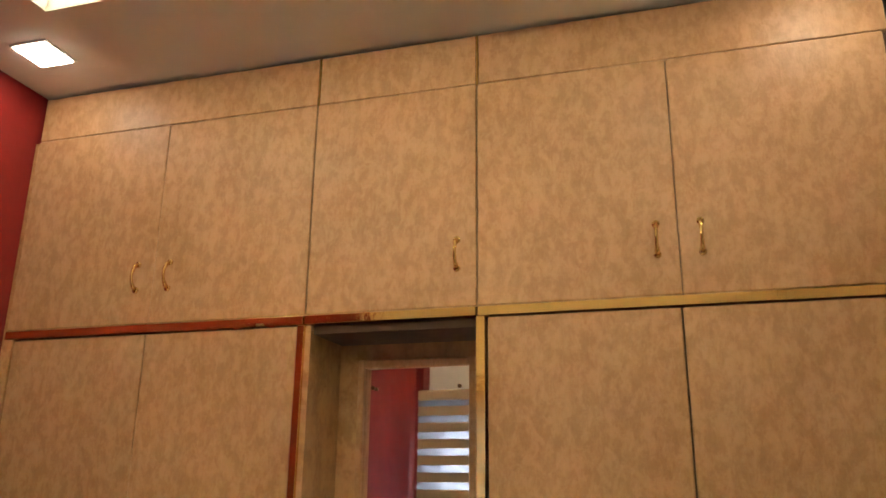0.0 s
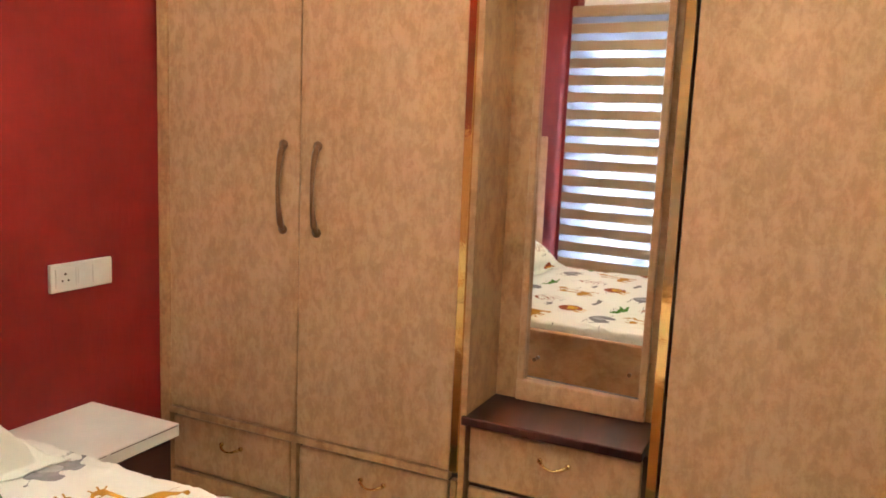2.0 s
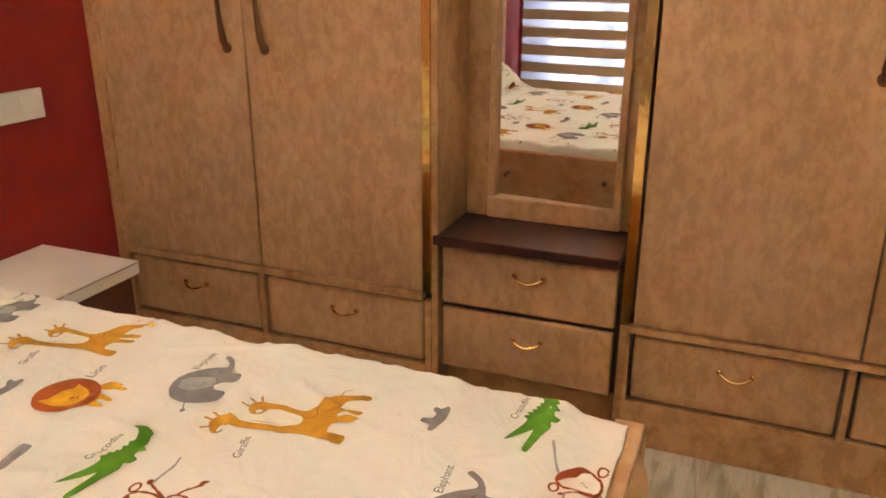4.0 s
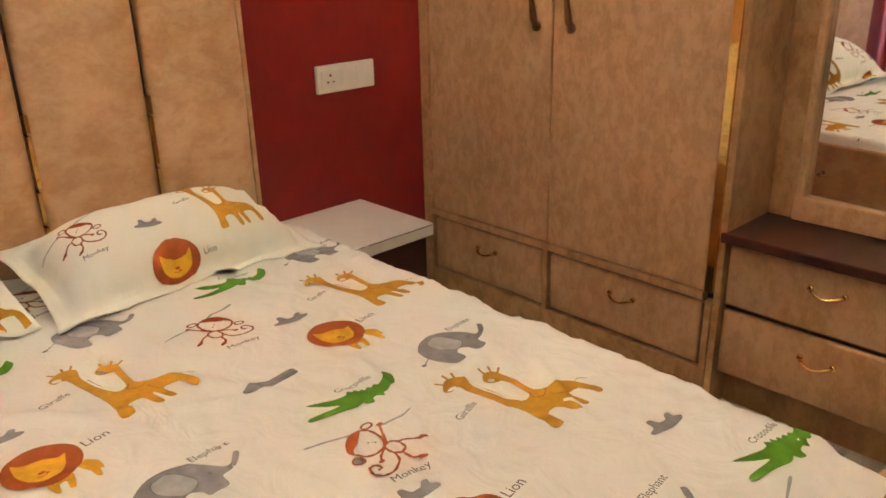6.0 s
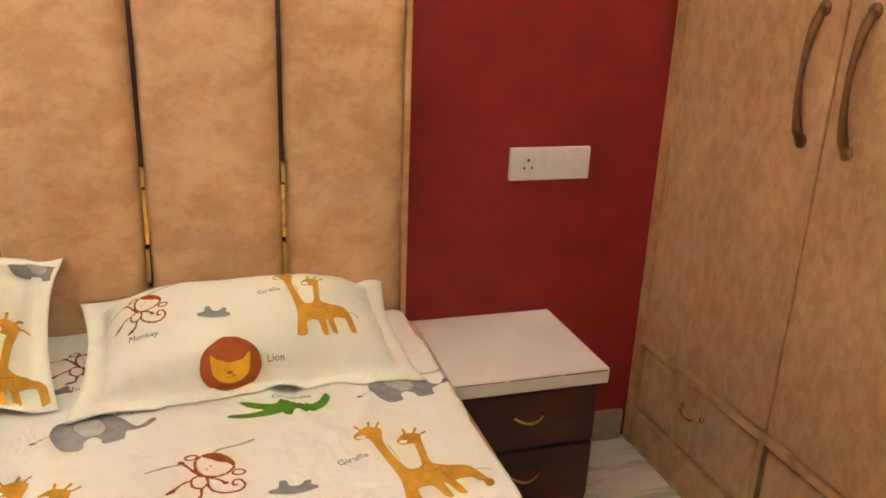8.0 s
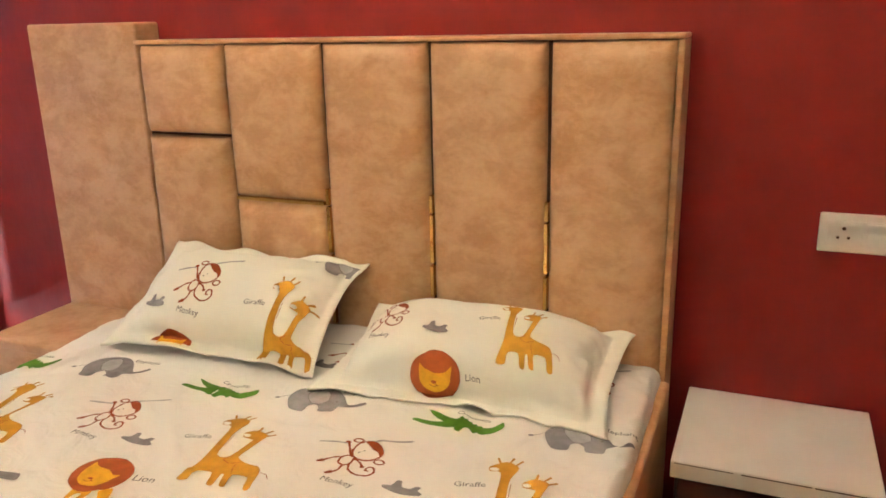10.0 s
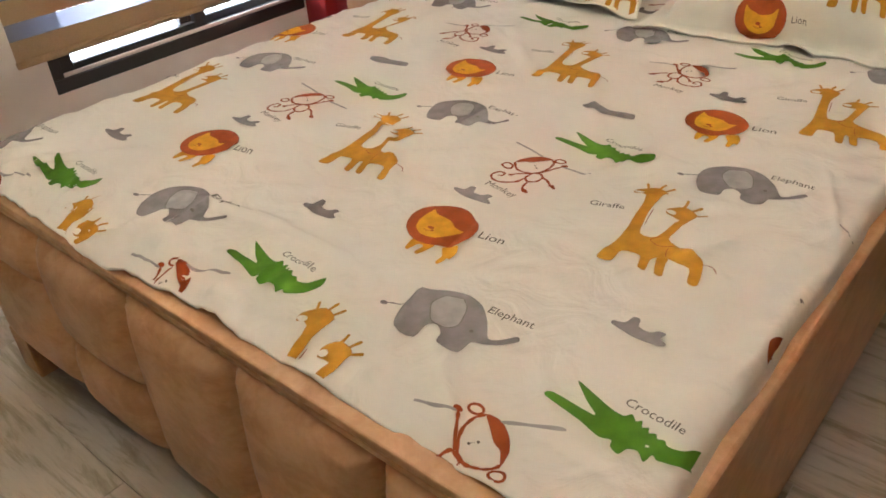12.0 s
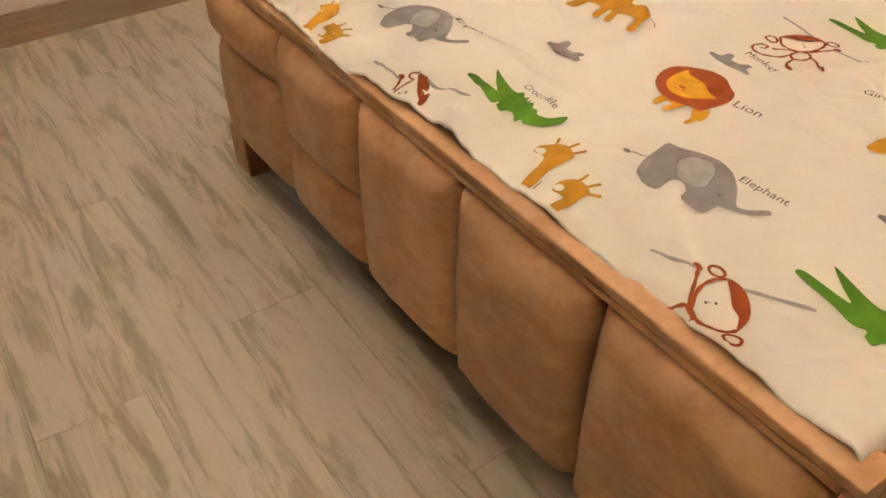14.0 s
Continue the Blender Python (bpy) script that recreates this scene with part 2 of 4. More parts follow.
def tube(points, radius, sides=8, flat=1.0, caps=True):
    """A bent rod through the points."""
    b = bmesh.new()
    pts = [Vector(p) for p in points]
    rings = []
    for i, p in enumerate(pts):
        d = (pts[min(i + 1, len(pts) - 1)] - pts[max(i - 1, 0)]).normalized()
        up = Vector((0, 0, 1)) if abs(d.z) < 0.9 else Vector((1, 0, 0))
        s = d.cross(up).normalized()
        w = s.cross(d).normalized()
        r = radius[i] if isinstance(radius, (list, tuple)) else radius
        rings.append([b.verts.new(p + s * math.cos(a) * r + w * math.sin(a) * r * flat) for a in (2 * math.pi * j / sides for j in range(sides))])
    for a, c in zip(rings, rings[1:]):
        for j in range(sides):
            b.faces.new((a[j], a[(j + 1) % sides], c[(j + 1) % sides], c[j]))
    if caps:
        b.faces.new(rings[0][::-1])
        b.faces.new(rings[-1])
    return b


def disc(cx, cy, cz, r, depth, axis="z", sides=16):
    b = bmesh.new()
    bmesh.ops.create_cone(b, cap_ends=True, segments=sides, radius1=r, radius2=r, depth=depth)
    turn = {"z": Matrix(), "x": Matrix.Rotation(radians(90), 4, "Y"), "y": Matrix.Rotation(radians(90), 4, "X")}[axis]
    bmesh.ops.transform(b, matrix=Matrix.Translation((cx, cy, cz)) @ turn, verts=b.verts[:])
    return b


def cushion(w, h, puff, base, seed, nx=22, ny=36, edge=0.028):
    """A padded panel, w by h, its back on z = 0: stitched edges roll over a puffed face."""
    b = bmesh.new()
    rows = []

    def fall(d):
        q = min(1.0, max(0.0, d) / edge)
        return math.sqrt(1 - (1 - q) ** 2)

    def spread(i, n):
        s = i / n
        return 0.5 - 0.5 * math.cos(math.pi * s) * (0.55 + 0.45 * abs(math.cos(math.pi * s)))

    for j in range(ny + 1):
        row = []
        for i in range(nx + 1):
            x, y = spread(i, nx) * w, spread(j, ny) * h
            d = min(x, w - x, y, h - y)
            bulge = max(0.0, math.sin(math.pi * x / w) * math.sin(math.pi * min(1, max(0, y / h)))) ** 0.35
            n = noise.noise(Vector((x * 9, y * 6, seed * 3.7))) * 0.0025 + noise.noise(Vector((x * 28, y * 22, seed))) * 0.0009
            along = y if min(x, w - x) < min(y, h - y) else x
            tuck = 0.0032 * noise.noise(Vector((along * 38, seed * 1.9, 0.5))) * math.exp(-abs(d - 0.012) / 0.02) * min(1.0, d / 0.006)
            row.append(b.verts.new((x, y, base * fall(d) + puff * bulge + n * fall(d) + tuck)))
        rows.append(row)
    for j in range(ny):
        for i in range(nx):
            b.faces.new((rows[j][i], rows[j][i + 1], rows[j + 1][i + 1], rows[j + 1][i]))
    rim = [*rows[0], *[r[-1] for r in rows[1:]], *rows[-1][-2::-1], *[r[0] for r in rows[-2:0:-1]]]
    low = [b.verts.new((v.co.x, v.co.y, -0.012)) for v in rim]
    for a in range(len(rim)):
        c = (a + 1) % len(rim)
        b.faces.new((rim[a], low[a], low[c], rim[c]))
    b.faces.new(low[::-1])
    return b


def onto_x(bm, x, y0, z0):
    """Stands a cushion up on a plane x = const, facing +x, its corner at y0, z0."""
    bmesh.ops.transform(bm, matrix=Matrix(((0, 0, 1, x), (1, 0, 0, y0), (0, 1, 0, z0), (0, 0, 0, 1))), verts=bm.verts[:])
    return bm


# ---- the room ----
XW, XE, YS, YN, ZC = -1.945, 1.075, -0.868, 3.1, 3.090

floor = tagged(part("floor", box(XW - 0.15, XE + 0.15, YS - 0.15, YN + 0.15, -0.12, -0.006), M_DARK), "floor of pale wood-look planks with grey-brown streaks", "floor", kind="structure")
tagged(part("wall_west", box(XW - 0.15, XW, YS - 0.25, YN + 0.15, -0.006, 3.4), M_RED), "deep red painted wall behind the bed", "wall", kind="structure")
# out of view; colour assumed, kept darker to reduce bounce
tagged(part("wall_east", box(XE, XE + 0.15, YS - 0.25, YN + 0.15, -0.006, 3.4), M_BEIGE), "unseen closing wall, beige to cut fill light", "wall", kind="structure")
tagged(part("wall_north", box(XW, XE, YN, YN + 0.15, -0.006, 3.4), M_WHITE), "plain off-white wall behind the wardrobe", "wall", kind="structure")
WX0, WX1, WZ0, WZ1 = -1.882, -0.70, 0.205, 2.2
b = box(XW, WX0, YS - 0.2, YS, -0.006, 3.4)
box(WX1, XE, YS - 0.2, YS, -0.006, 3.4, bm=b)
box(WX0, WX1, YS - 0.2, YS, -0.006, WZ0, bm=b)
box(WX0, WX1, YS - 0.2, YS, WZ1, 3.4, bm=b)
tagged(part("wall_south", b, M_WHITE), "off-white wall with a low wide window", "wall", kind="structure")
b = bmesh.new()
prof = [(XW, -0.728), (XW + 0.056, -0.736), (XW + 0.06, -0.74), (XW + 0.06, YS)]
lo, hi = [[b.verts.new((x, y, z)) for x, y in prof] for z in (-0.006, ZC)]
for i in range(4):
    b.faces.new((lo[i], lo[(i + 1) % 4], hi[(i + 1) % 4], hi[i]))
b.faces.new(lo[::-1])
b.faces.new(hi)
tagged(part("trim_pilaster", b, M_RED), "narrow red painted pilaster beside the window", "trim", kind="structure")
tagged(part("baseboard_south", box(XW + 0.061, XE, YS, YS + 0.016, -0.004, 0.1, 0.003), M_SKIRT), "brown wooden skirting board below the window wall", "skirting", kind="structure")
tagged(part("baseboard_west", box(XW, XW + 0.016, 2.21, 2.49, -0.004, 0.1, 0.003), M_SKIRT), "brown wooden skirting board on the red wall", "skirting", kind="structure")

# ceiling with a lit tray
CX0, CX1, CY0, CY1 = -1.507, 0.64, -0.36, 2.03
b = box(XW, CX0, YS, YN, ZC, ZC + 0.05)
box(CX1, XE, YS, YN, ZC, ZC + 0.05, bm=b)
box(CX0, CX1, YS, CY0, ZC, ZC + 0.05, bm=b)
box(CX0, CX1, CY1, YN, ZC, ZC + 0.05, bm=b)
box(XW, XE, YS, YN, ZC + 0.17, ZC + 0.22, bm=b)
for x0, x1, y0, y1 in ((CX0 - 0.14, CX0 - 0.12, CY0 - 0.14, CY1 + 0.14), (CX1 + 0.12, CX1 + 0.14, CY0 - 0.14, CY1 + 0.14), (CX0 - 0.12, CX1 + 0.12, CY0 - 0.14, CY0 - 0.12), (CX0 - 0.12, CX1 + 0.12, CY1 + 0.12, CY1 + 0.14)):
    box(x0, x1, y0, y1, ZC + 0.05, ZC + 0.17, bm=b)
tagged(part("ceiling", b, M_CEIL), "off-white false ceiling with a recessed lit tray", "ceiling", kind="structure")
cove = thing("cove_light", "warm glowing LED cove strip inside the ceiling tray", "ceiling light", ((CX0 + CX1) / 2, (CY0 + CY1) / 2, ZC + 0.05))
for x0, x1, y0, y1 in ((CX0 - 0.09, CX0 - 0.05, CY0, CY1), (CX1 + 0.05, CX1 + 0.09, CY0, CY1), (CX0, CX1, CY0 - 0.09, CY0 - 0.05), (CX0, CX1, CY1 + 0.05, CY1 + 0.09)):
    part("led_strip", box(x0, x1, y0, y1, ZC + 0.054, ZC + 0.075), M_COVE, cove)
b = box(CX0 + 0.001, CX0 + 0.013, CY0 + 0.014, CY1 - 0.014, ZC - 0.002, ZC + 0.058)
tagged(part("trim_tray", join(b, join(box(CX1 - 0.013, CX1 - 0.001, CY0 + 0.014, CY1 - 0.014, ZC - 0.002, ZC + 0.058), join(box(CX0 + 0.001, CX1 - 0.001, CY1 - 0.013, CY1 - 0.001, ZC - 0.002, ZC + 0.058), box(CX0 + 0.001, CX1 - 0.001, CY0 + 0.001, CY0 + 0.013, ZC - 0.002, ZC + 0.058)))), M_CEIL), "off-white lip round the ceiling tray", "trim", kind="structure")

down = thing("downlight", "small square white downlight, lit, set in the ceiling", "downlight", (-1.697, 2.232, ZC), "ceiling downlights")
b = box(-1.775, -1.619, 2.154, 2.310, ZC - 0.006, ZC + 0.002, 0.002)
part("frame", b, M_PLASTIC, down)
part("diffuser", box(-1.765, -1.629, 2.164, 2.300, ZC - 0.010, ZC - 0.0062), M_SPOT, down, "glowing white square diffuser")
copy_thing(down, pose(0.86, 2.232, ZC))

# window
win = thing("window_1", "black aluminium sliding window behind the blind", "window", ((WX0 + WX1) / 2, YS - 0.1, WZ0), kind="structure")
b = box(WX0, WX1, YS - 0.12, YS - 0.004, WZ0, WZ0 + 0.05, 0.004)
box(WX0, WX1, YS - 0.12, YS - 0.004, WZ1 - 0.05, WZ1, 0.004, bm=b)
box(WX0, WX0 + 0.045, YS - 0.12, YS - 0.004, WZ0 + 0.05, WZ1 - 0.05, 0.004, bm=b)
box(WX1 - 0.045, WX1, YS - 0.12, YS - 0.004, WZ0 + 0.05, WZ1 - 0.05, 0.004, bm=b)
part("window_frame", b, M_ALU, win)
for x0, x1, y in ((WX0 + 0.045, -1.285, YS - 0.085), (-1.385, WX1 - 0.045, YS - 0.045)):
    b = box(x0, x0 + 0.055, y - 0.014, y + 0.014, WZ0 + 0.052, WZ1 - 0.052, 0.003)
    box(x1 - 0.055, x1, y - 0.014, y + 0.014, WZ0 + 0.052, WZ1 - 0.052, 0.003, bm=b)
    box(x0 + 0.055, x1 - 0.055, y - 0.014, y + 0.014, WZ0 + 0.052, WZ0 + 0.085, 0.003, bm=b)
    box(x0 + 0.055, x1 - 0.055, y - 0.014, y + 0.014, WZ1 - 0.085, WZ1 - 0.052, 0.003, bm=b)
    sash = part("sash", b, M_ALU, win)
    g = part("pane", box(x0 + 0.055, x1 - 0.055, y - 0.003, y + 0.003, WZ0 + 0.085, WZ1 - 0.085), M_GLASS, sash)
    g.visible_shadow = False
part("track", box(WX0 + 0.045, WX1 - 0.045, YS - 0.022, YS - 0.014, WZ0 + 0.05, WZ0 + 0.064, 0.002), M_LAM, win, "pale sliding track")
out = part("backdrop", box(-3.4, 1.2, YS - 1.8, YS - 1.75, -1.0, 3.6), M_OUT)
tagged(out, "bright overcast daylight outside the window", "backdrop", kind="structure")

# zebra blind
BX0, BX1, BY, BZ0, BZ1 = -1.905, -0.536, -0.69, 0.405, 2.3
blind = thing("zebra_blind", "beige and sheer white zebra roller blind, lowered over the window", "blind", ((BX0 + BX1) / 2, BY, BZ1))
part("cassette", box(BX0, BX1, BY - 0.06, BY + 0.02, BZ1 - 0.02, BZ1 + 0.06, 0.015), M_BLIND, blind)
part("bottom_rail", tube([(BX0, BY, BZ0), (BX1, BY, BZ0)], 0.012, 10), M_BLIND, blind, smooth=True)
z, period, solid = BZ0 + 0.004, 0.1252, 0.072
while z < BZ1 - 0.03:
    part("opaque_band", box(BX0, BX1, BY - 0.001 + 0.002 * math.sin(z * 9), BY + 0.0005 + 0.002 * math.sin(z * 9), z, min(z + solid, BZ1)), M_BLIND, blind)
    if z + solid < BZ1 - 0.02:
        part("sheer_band", box(BX0, BX1, BY - 0.0008, BY - 0.0002, z + solid, min(z + period, BZ1)), M_SHEER, blind, "sheer white voile band")
    z += period
for x in (BX0 + 0.02, BX1 - 0.02):
    part("bracket", box(x - 0.01, x + 0.01, YS, BY - 0.055, BZ1, BZ1 + 0.05, 0.003), M_PLASTIC, blind)


# ---- wardrobe wall ----
FY = 2.505


def panel(x0, x1, z0, z1, y=FY, depth=0.024, soft=0.0045):
    return box(x0 + 0.001, x1 - 0.001, y, y + depth, z0 + 0.001, z1 - 0.001, soft, seg=3)


def bow(x, z, length, out, r, upright, y):
    """A bowed pull handle with feet, upright or level."""
    pts, rad = [], []
    for i in range(13):
        s = i / 12
        a = (s - 0.5) * length
        q = math.sin(math.pi * s) ** 0.6
        pts.append((x, y - 0.004 - out * q, z + a) if upright else (x + a, y - 0.004 - out * q, z - 0.012 * math.sin(math.pi * s)))
        rad.append(r * (1.5 - 0.7 * math.sin(math.pi * s)) if i not in (0, 12) else r * 1.2)
    bm = tube(pts, rad, 8)
    for e in (-0.5, 0.5):
        cx, cz = (x, z + e * length) if upright else (x + e * length, z)
        join(bm, disc(cx, y - 0.002, cz, r * 1.9, 0.006, "y", 12))
    return bm


def door(unit, x0, x1, z0, z1, hx, hz, length, metal, r, y=FY):
    d = part("door", panel(x0, x1, z0, z1, y), M_DOOR, unit)
    part("handle", bow(hx, hz, length, 0.028, r, True, y), metal, d, "bronze bow handle" if metal is M_BRONZE else "gold bow handle", True)


def drawer(unit, x0, x1, z0, z1, y=FY):
    d = part("drawer", panel(x0 + 0.0045, x1 - 0.0045, z0 + 0.0045, z1 - 0.0045, y + 0.002, 0.022, 0.007), M_DOOR, unit)
    part("handle", bow((x0 + x1) / 2 + 0.01, z0 + (z1 - z0) * 0.66, 0.085, 0.022, 0.0042, False, y), M_GOLD, d, "gold bail handle", True)


GY = FY + 0.026
# left wardrobe
w = thing("wardrobe", "tall tan leatherette wardrobe with two doors and two drawers", "wardrobe", (-1.34, 2.8, 0), "wardrobe units")
part("carcass", box(-1.925, -0.768, GY, YN - 0.01, 0.0, 2.11), M_DARK, w)
part("stile", box(-1.93, -1.893, FY - 0.004, GY, 0.0, 2.112, 0.003), M_TRIMWOOD, w)
part("plinth", box(-1.893, -0.742, FY, GY, 0.0, 0.128, 0.003), M_TRIMWOOD, w)
part("rail", box(-1.893, -0.768, FY - 0.006, GY, 0.347, 0.371, 0.003), M_TRIMWOOD, w)
part("divider", box(-1.354, -1.334, FY - 0.003, GY, 0.128, 0.347, 0.002), M_TRIMWOOD, w)
part("stile", box(-0.762, -0.742, FY - 0.002, GY, 0.128, 0.347, 0.002), M_TRIMWOOD, w)
door(w, -1.890, -1.339, 0.374, 2.110, -1.40, 1.203, 0.275, M_BRONZE, 0.0085)
door(w, -1.337, -0.768, 0.374, 2.110, -1.268, 1.203, 0.275, M_BRONZE, 0.0085)
drawer(w, -1.886, -1.358, 0.134, 0.342)
drawer(w, -1.330, -0.766, 0.134, 0.342)
part("gold_strip", box(-0.766, -0.742, FY - 0.004, GY, 0.374, 2.112, 0.001), M_GOLD, w, "polished gold edging strip")

for i in range(7):
    x = -1.17 + 0.052 * i + 0.012 * math.sin(i * 2.7)
    scrap = box(-0.014 - 0.008 * math.sin(i * 1.9), 0.016, -0.0006, 0.0006, -0.005 - 0.002 * math.cos(i * 3.1), 0.006)
    bmesh.ops.transform(scrap, matrix=pose(x, FY - 0.0048, 2.117, 8 * math.sin(i * 2.1), 14 * math.sin(i * 1.3), 4), verts=scrap.verts[:])
    part("torn_tape", scrap, M_GOLD, w, "scrap of torn gold edging tape")

# dressing niche
n = thing("dressing_niche", "open dressing niche with a tall mirror, dark ledge and two drawers", "dressing unit", (-0.45, 2.8, 0), "wardrobe units")
part("side_panel", box(-0.742, -0.722, GY - 0.02, 2.78, 0.0, 2.112, 0.002), M_TRIMWOOD, n)
part("side_panel", box(-0.178, -0.158, GY - 0.02, 2.78, 0.0, 2.112, 0.002), M_TRIMWOOD, n)
part("back_panel", box(-0.722, -0.178, 2.756, 2.78, 0.0, 2.112), M_TRIMWOOD, n)
# top coloured dark to carry the shade inside the niche
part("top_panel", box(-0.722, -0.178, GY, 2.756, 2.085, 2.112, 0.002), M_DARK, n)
part("ledge", box(-0.735, -0.193, FY - 0.005, 2.755, 0.530, 0.558, 0.004), M_WENGE, n, "dark brown wooden ledge")
part("plinth", box(-0.722, -0.178, 2.60, 2.62, 0.0, 0.128), M_TRIMWOOD, n)
part("carcass", box(-0.720, -0.180, FY + 0.05, 2.755, 0.128, 0.528), M_DARK, n)
drawer(n, -0.721, -0.190, 0.336, 0.527, FY + 0.02)
drawer(n, -0.721, -0.190, 0.122, 0.332, FY + 0.02)
tilt = Matrix.Translation((-0.44, 2.745, 0)) @ Matrix.Rotation(radians(MIRROR_TURN), 4, "Z") @ Matrix.Translation((0.44, -2.745, 0))
mirror = thing("mirror", "tall rectangular mirror in a leatherette frame, inside the niche", "mirror", (-0.44, 2.745, 0.56))
b = box(-0.645, -0.622, 2.728, 2.752, 0.625, 2.03, 0.005)
box(-0.258, -0.235, 2.728, 2.752, 0.625, 2.03, 0.005, bm=b)
box(-0.622, -0.258, 2.728, 2.752, 2.0, 2.03, 0.005, bm=b)
box(-0.645, -0.235, 2.722, 2.752, 0.562, 0.628, 0.005, bm=b)
part("frame", b, M_DOOR, mirror)
b = box(-0.632, -0.248, 2.741, 2.747, 0.626, 2.004)
bmesh.ops.transform(b, matrix=tilt, verts=b.verts[:])
part("glass", b, M_MIRROR, mirror, "silvered mirror glass")
for x in (-0.59, -0.29):
    for z in (0.70, 1.935):
        part("screw", disc(x, 2.735, z, 0.006, 0.012, "y", 12), M_BRONZE, mirror, "small mirror screw", True)

# right wardrobe
w = thing("wardrobe", "tall tan leatherette wardrobe beside the niche, two doors and drawers", "wardrobe", (0.44, 2.8, 0), "wardrobe units")
part("carcass", box(-0.143, XE - 0.03, GY, YN - 0.01, 0.0, 2.11), M_DARK, w)
part("stile", box(1.01, XE - 0.005, FY - 0.004, GY, 0.0, 2.112, 0.003), M_TRIMWOOD, w)
part("plinth", box(-0.158, 1.01, FY, GY, 0.0, 0.143, 0.003), M_TRIMWOOD, w)
part("rail", box(-0.158, 1.01, FY - 0.006, GY, 0.352, 0.372, 0.003), M_TRIMWOOD, w)
part("divider", box(0.396, 0.416, FY - 0.003, GY, 0.143, 0.352, 0.002), M_TRIMWOOD, w)
part("stile", box(-0.158, -0.145, FY - 0.003, GY, 0.143, 0.352, 0.002), M_TRIMWOOD, w)
door(w, -0.143, 0.416, 0.375, 2.110, 0.352, 1.203, 0.275, M_BRONZE, 0.0085)
door(w, 0.419, 1.008, 0.375, 2.110, 0.485, 1.203, 0.275, M_BRONZE, 0.0085)
drawer(w, -0.141, 0.392, 0.147, 0.348)
drawer(w, 0.420, 1.006, 0.147, 0.348)
part("gold_strip", box(-0.176, -0.149, FY - 0.007, FY + 0.004, 0.375, 2.112, 0.001), M_GOLD, w, "polished gold edging strip")

# loft cabinets
for label, x0, x1, seams, pulls in (
    ("tan leatherette loft cabinet over the wardrobe with two doors", -1.93, -0.748, [-1.93, -1.337, -0.7455], [-1.400, -1.272]),
    ("tan leatherette loft cabinet over the niche with a single door", -0.742, -0.178, [-0.7445, -0.1755], [-0.238]),
    ("tan leatherette loft cabinet with two doors and gold pulls", -0.172, 1.045, [-0.1745, 0.423, 1.03], [0.362, 0.486]),
):
    c = thing("loft_cabinet", label, "cabinet", ((x0 + x1) / 2, 2.8, 2.145), "loft cabinets")
    part("carcass", box(x0, x1, GY, YN - 0.01, 2.142, 3.082), M_DARK, c)
    for (a, e), p in zip(zip(seams, seams[1:]), pulls):
        door(c, a, e, 2.145, 2.892, p, 2.312, 0.092, M_GOLD, 0.0056, FY + 0.002)
    part("filler_panel", panel(x0, x1, 2.894, 3.078, FY + 0.006), M_DOOR, c)
    part("gold_strip", box(x0, x1, FY - 0.004, GY, 2.114, 2.142, 0.001), M_GOLD, c, "polished gold edging strip")
    if x0 > -1:
        part("gold_strip", box(x0 - 0.0055, x0 - 0.0005, FY + 0.01, GY + 0.3, 2.894, 3.078), M_GOLD, c, "polished gold edging strip")
tagged(part("trim_wardrobe", box(XW, -1.931, FY + 0.004, GY + 0.02, 0.0, 2.886), M_TRIMWOOD), "narrow tan filler between red wall and wardrobe", "trim", kind="structure")

# ---- bedside table ----
tb = thing("bedside_table", "bedside table with white top and dark brown drawers", "bedside table", (-1.75, 2.0, 0))
part("top", box(XW + 0.002, -1.563, 1.792, 2.203, 0.426, 0.467, 0.003), M_LAM, tb, "thick white laminate top")
for i, (y0, y1) in enumerate(((1.80, 1.92), (1.935, 2.07), (2.076, 2.196))):
    part("edge_seam", box(-1.5632, -1.5624, y0, y1, 0.4615 - 0.0006 * i, 0.4632), M_DARK, tb, "dark chipped line along the edge band")
part("body", box(XW + 0.004, -1.60, 1.80, 2.192, 0.05, 0.425, 0.002), M_WENGE, tb)
for z0, z1 in ((0.255, 0.412), (0.085, 0.245)):
    d = part("drawer", box(-1.60, -1.582, 1.806, 2.186, z0, z1, 0.003), M_WENGE, tb)
    pts = [(-1.578 + 0.022 * math.sin(math.pi * i / 10) ** 0.6, 1.955 + 0.0085 * i, (z0 + z1) / 2 + 0.02 - 0.012 * math.sin(math.pi * i / 10)) for i in range(11)]
    part("handle", tube(pts, 0.0042, 8), M_GOLD, d, "gold bail handle", True)
for y in (1.83, 2.16):
    for x in (-1.63, -1.92):
        part("leg", box(x - 0.018, x + 0.018, y - 0.018, y + 0.018, 0, 0.05, 0.003), M_WENGE, tb)

# ---- switch plate ----
sw = thing("switch_plate", "white plastic socket and switch plate on the red wall", "socket", (XW, 2.17, 0.897))
part("plate", box(XW, XW + 0.014, 2.050, 2.286, 0.857, 0.947, 0.004), M_PLASTIC, sw)
for y0, y1 in ((2.066, 2.136), (2.141, 2.201), (2.206, 2.270)):
    part("module", box(XW + 0.0138, XW + 0.0168, y0, y1, 0.872, 0.932, 0.0012), M_PLASTIC, sw)
for dy, dz, r in ((0, 0.012, 0.0042), (-0.011, -0.009, 0.0034), (0.011, -0.009, 0.0034)):
    part("socket_hole", disc(XW + 0.0166, 2.101 + dy, 0.902 + dz, r, 0.002, "x", 12), M_DARK, sw, "dark round socket hole")
part("rocker", box(XW + 0.0168, XW + 0.0195, 2.148, 2.194, 0.877, 0.927, 0.001), M_PLASTIC, sw)

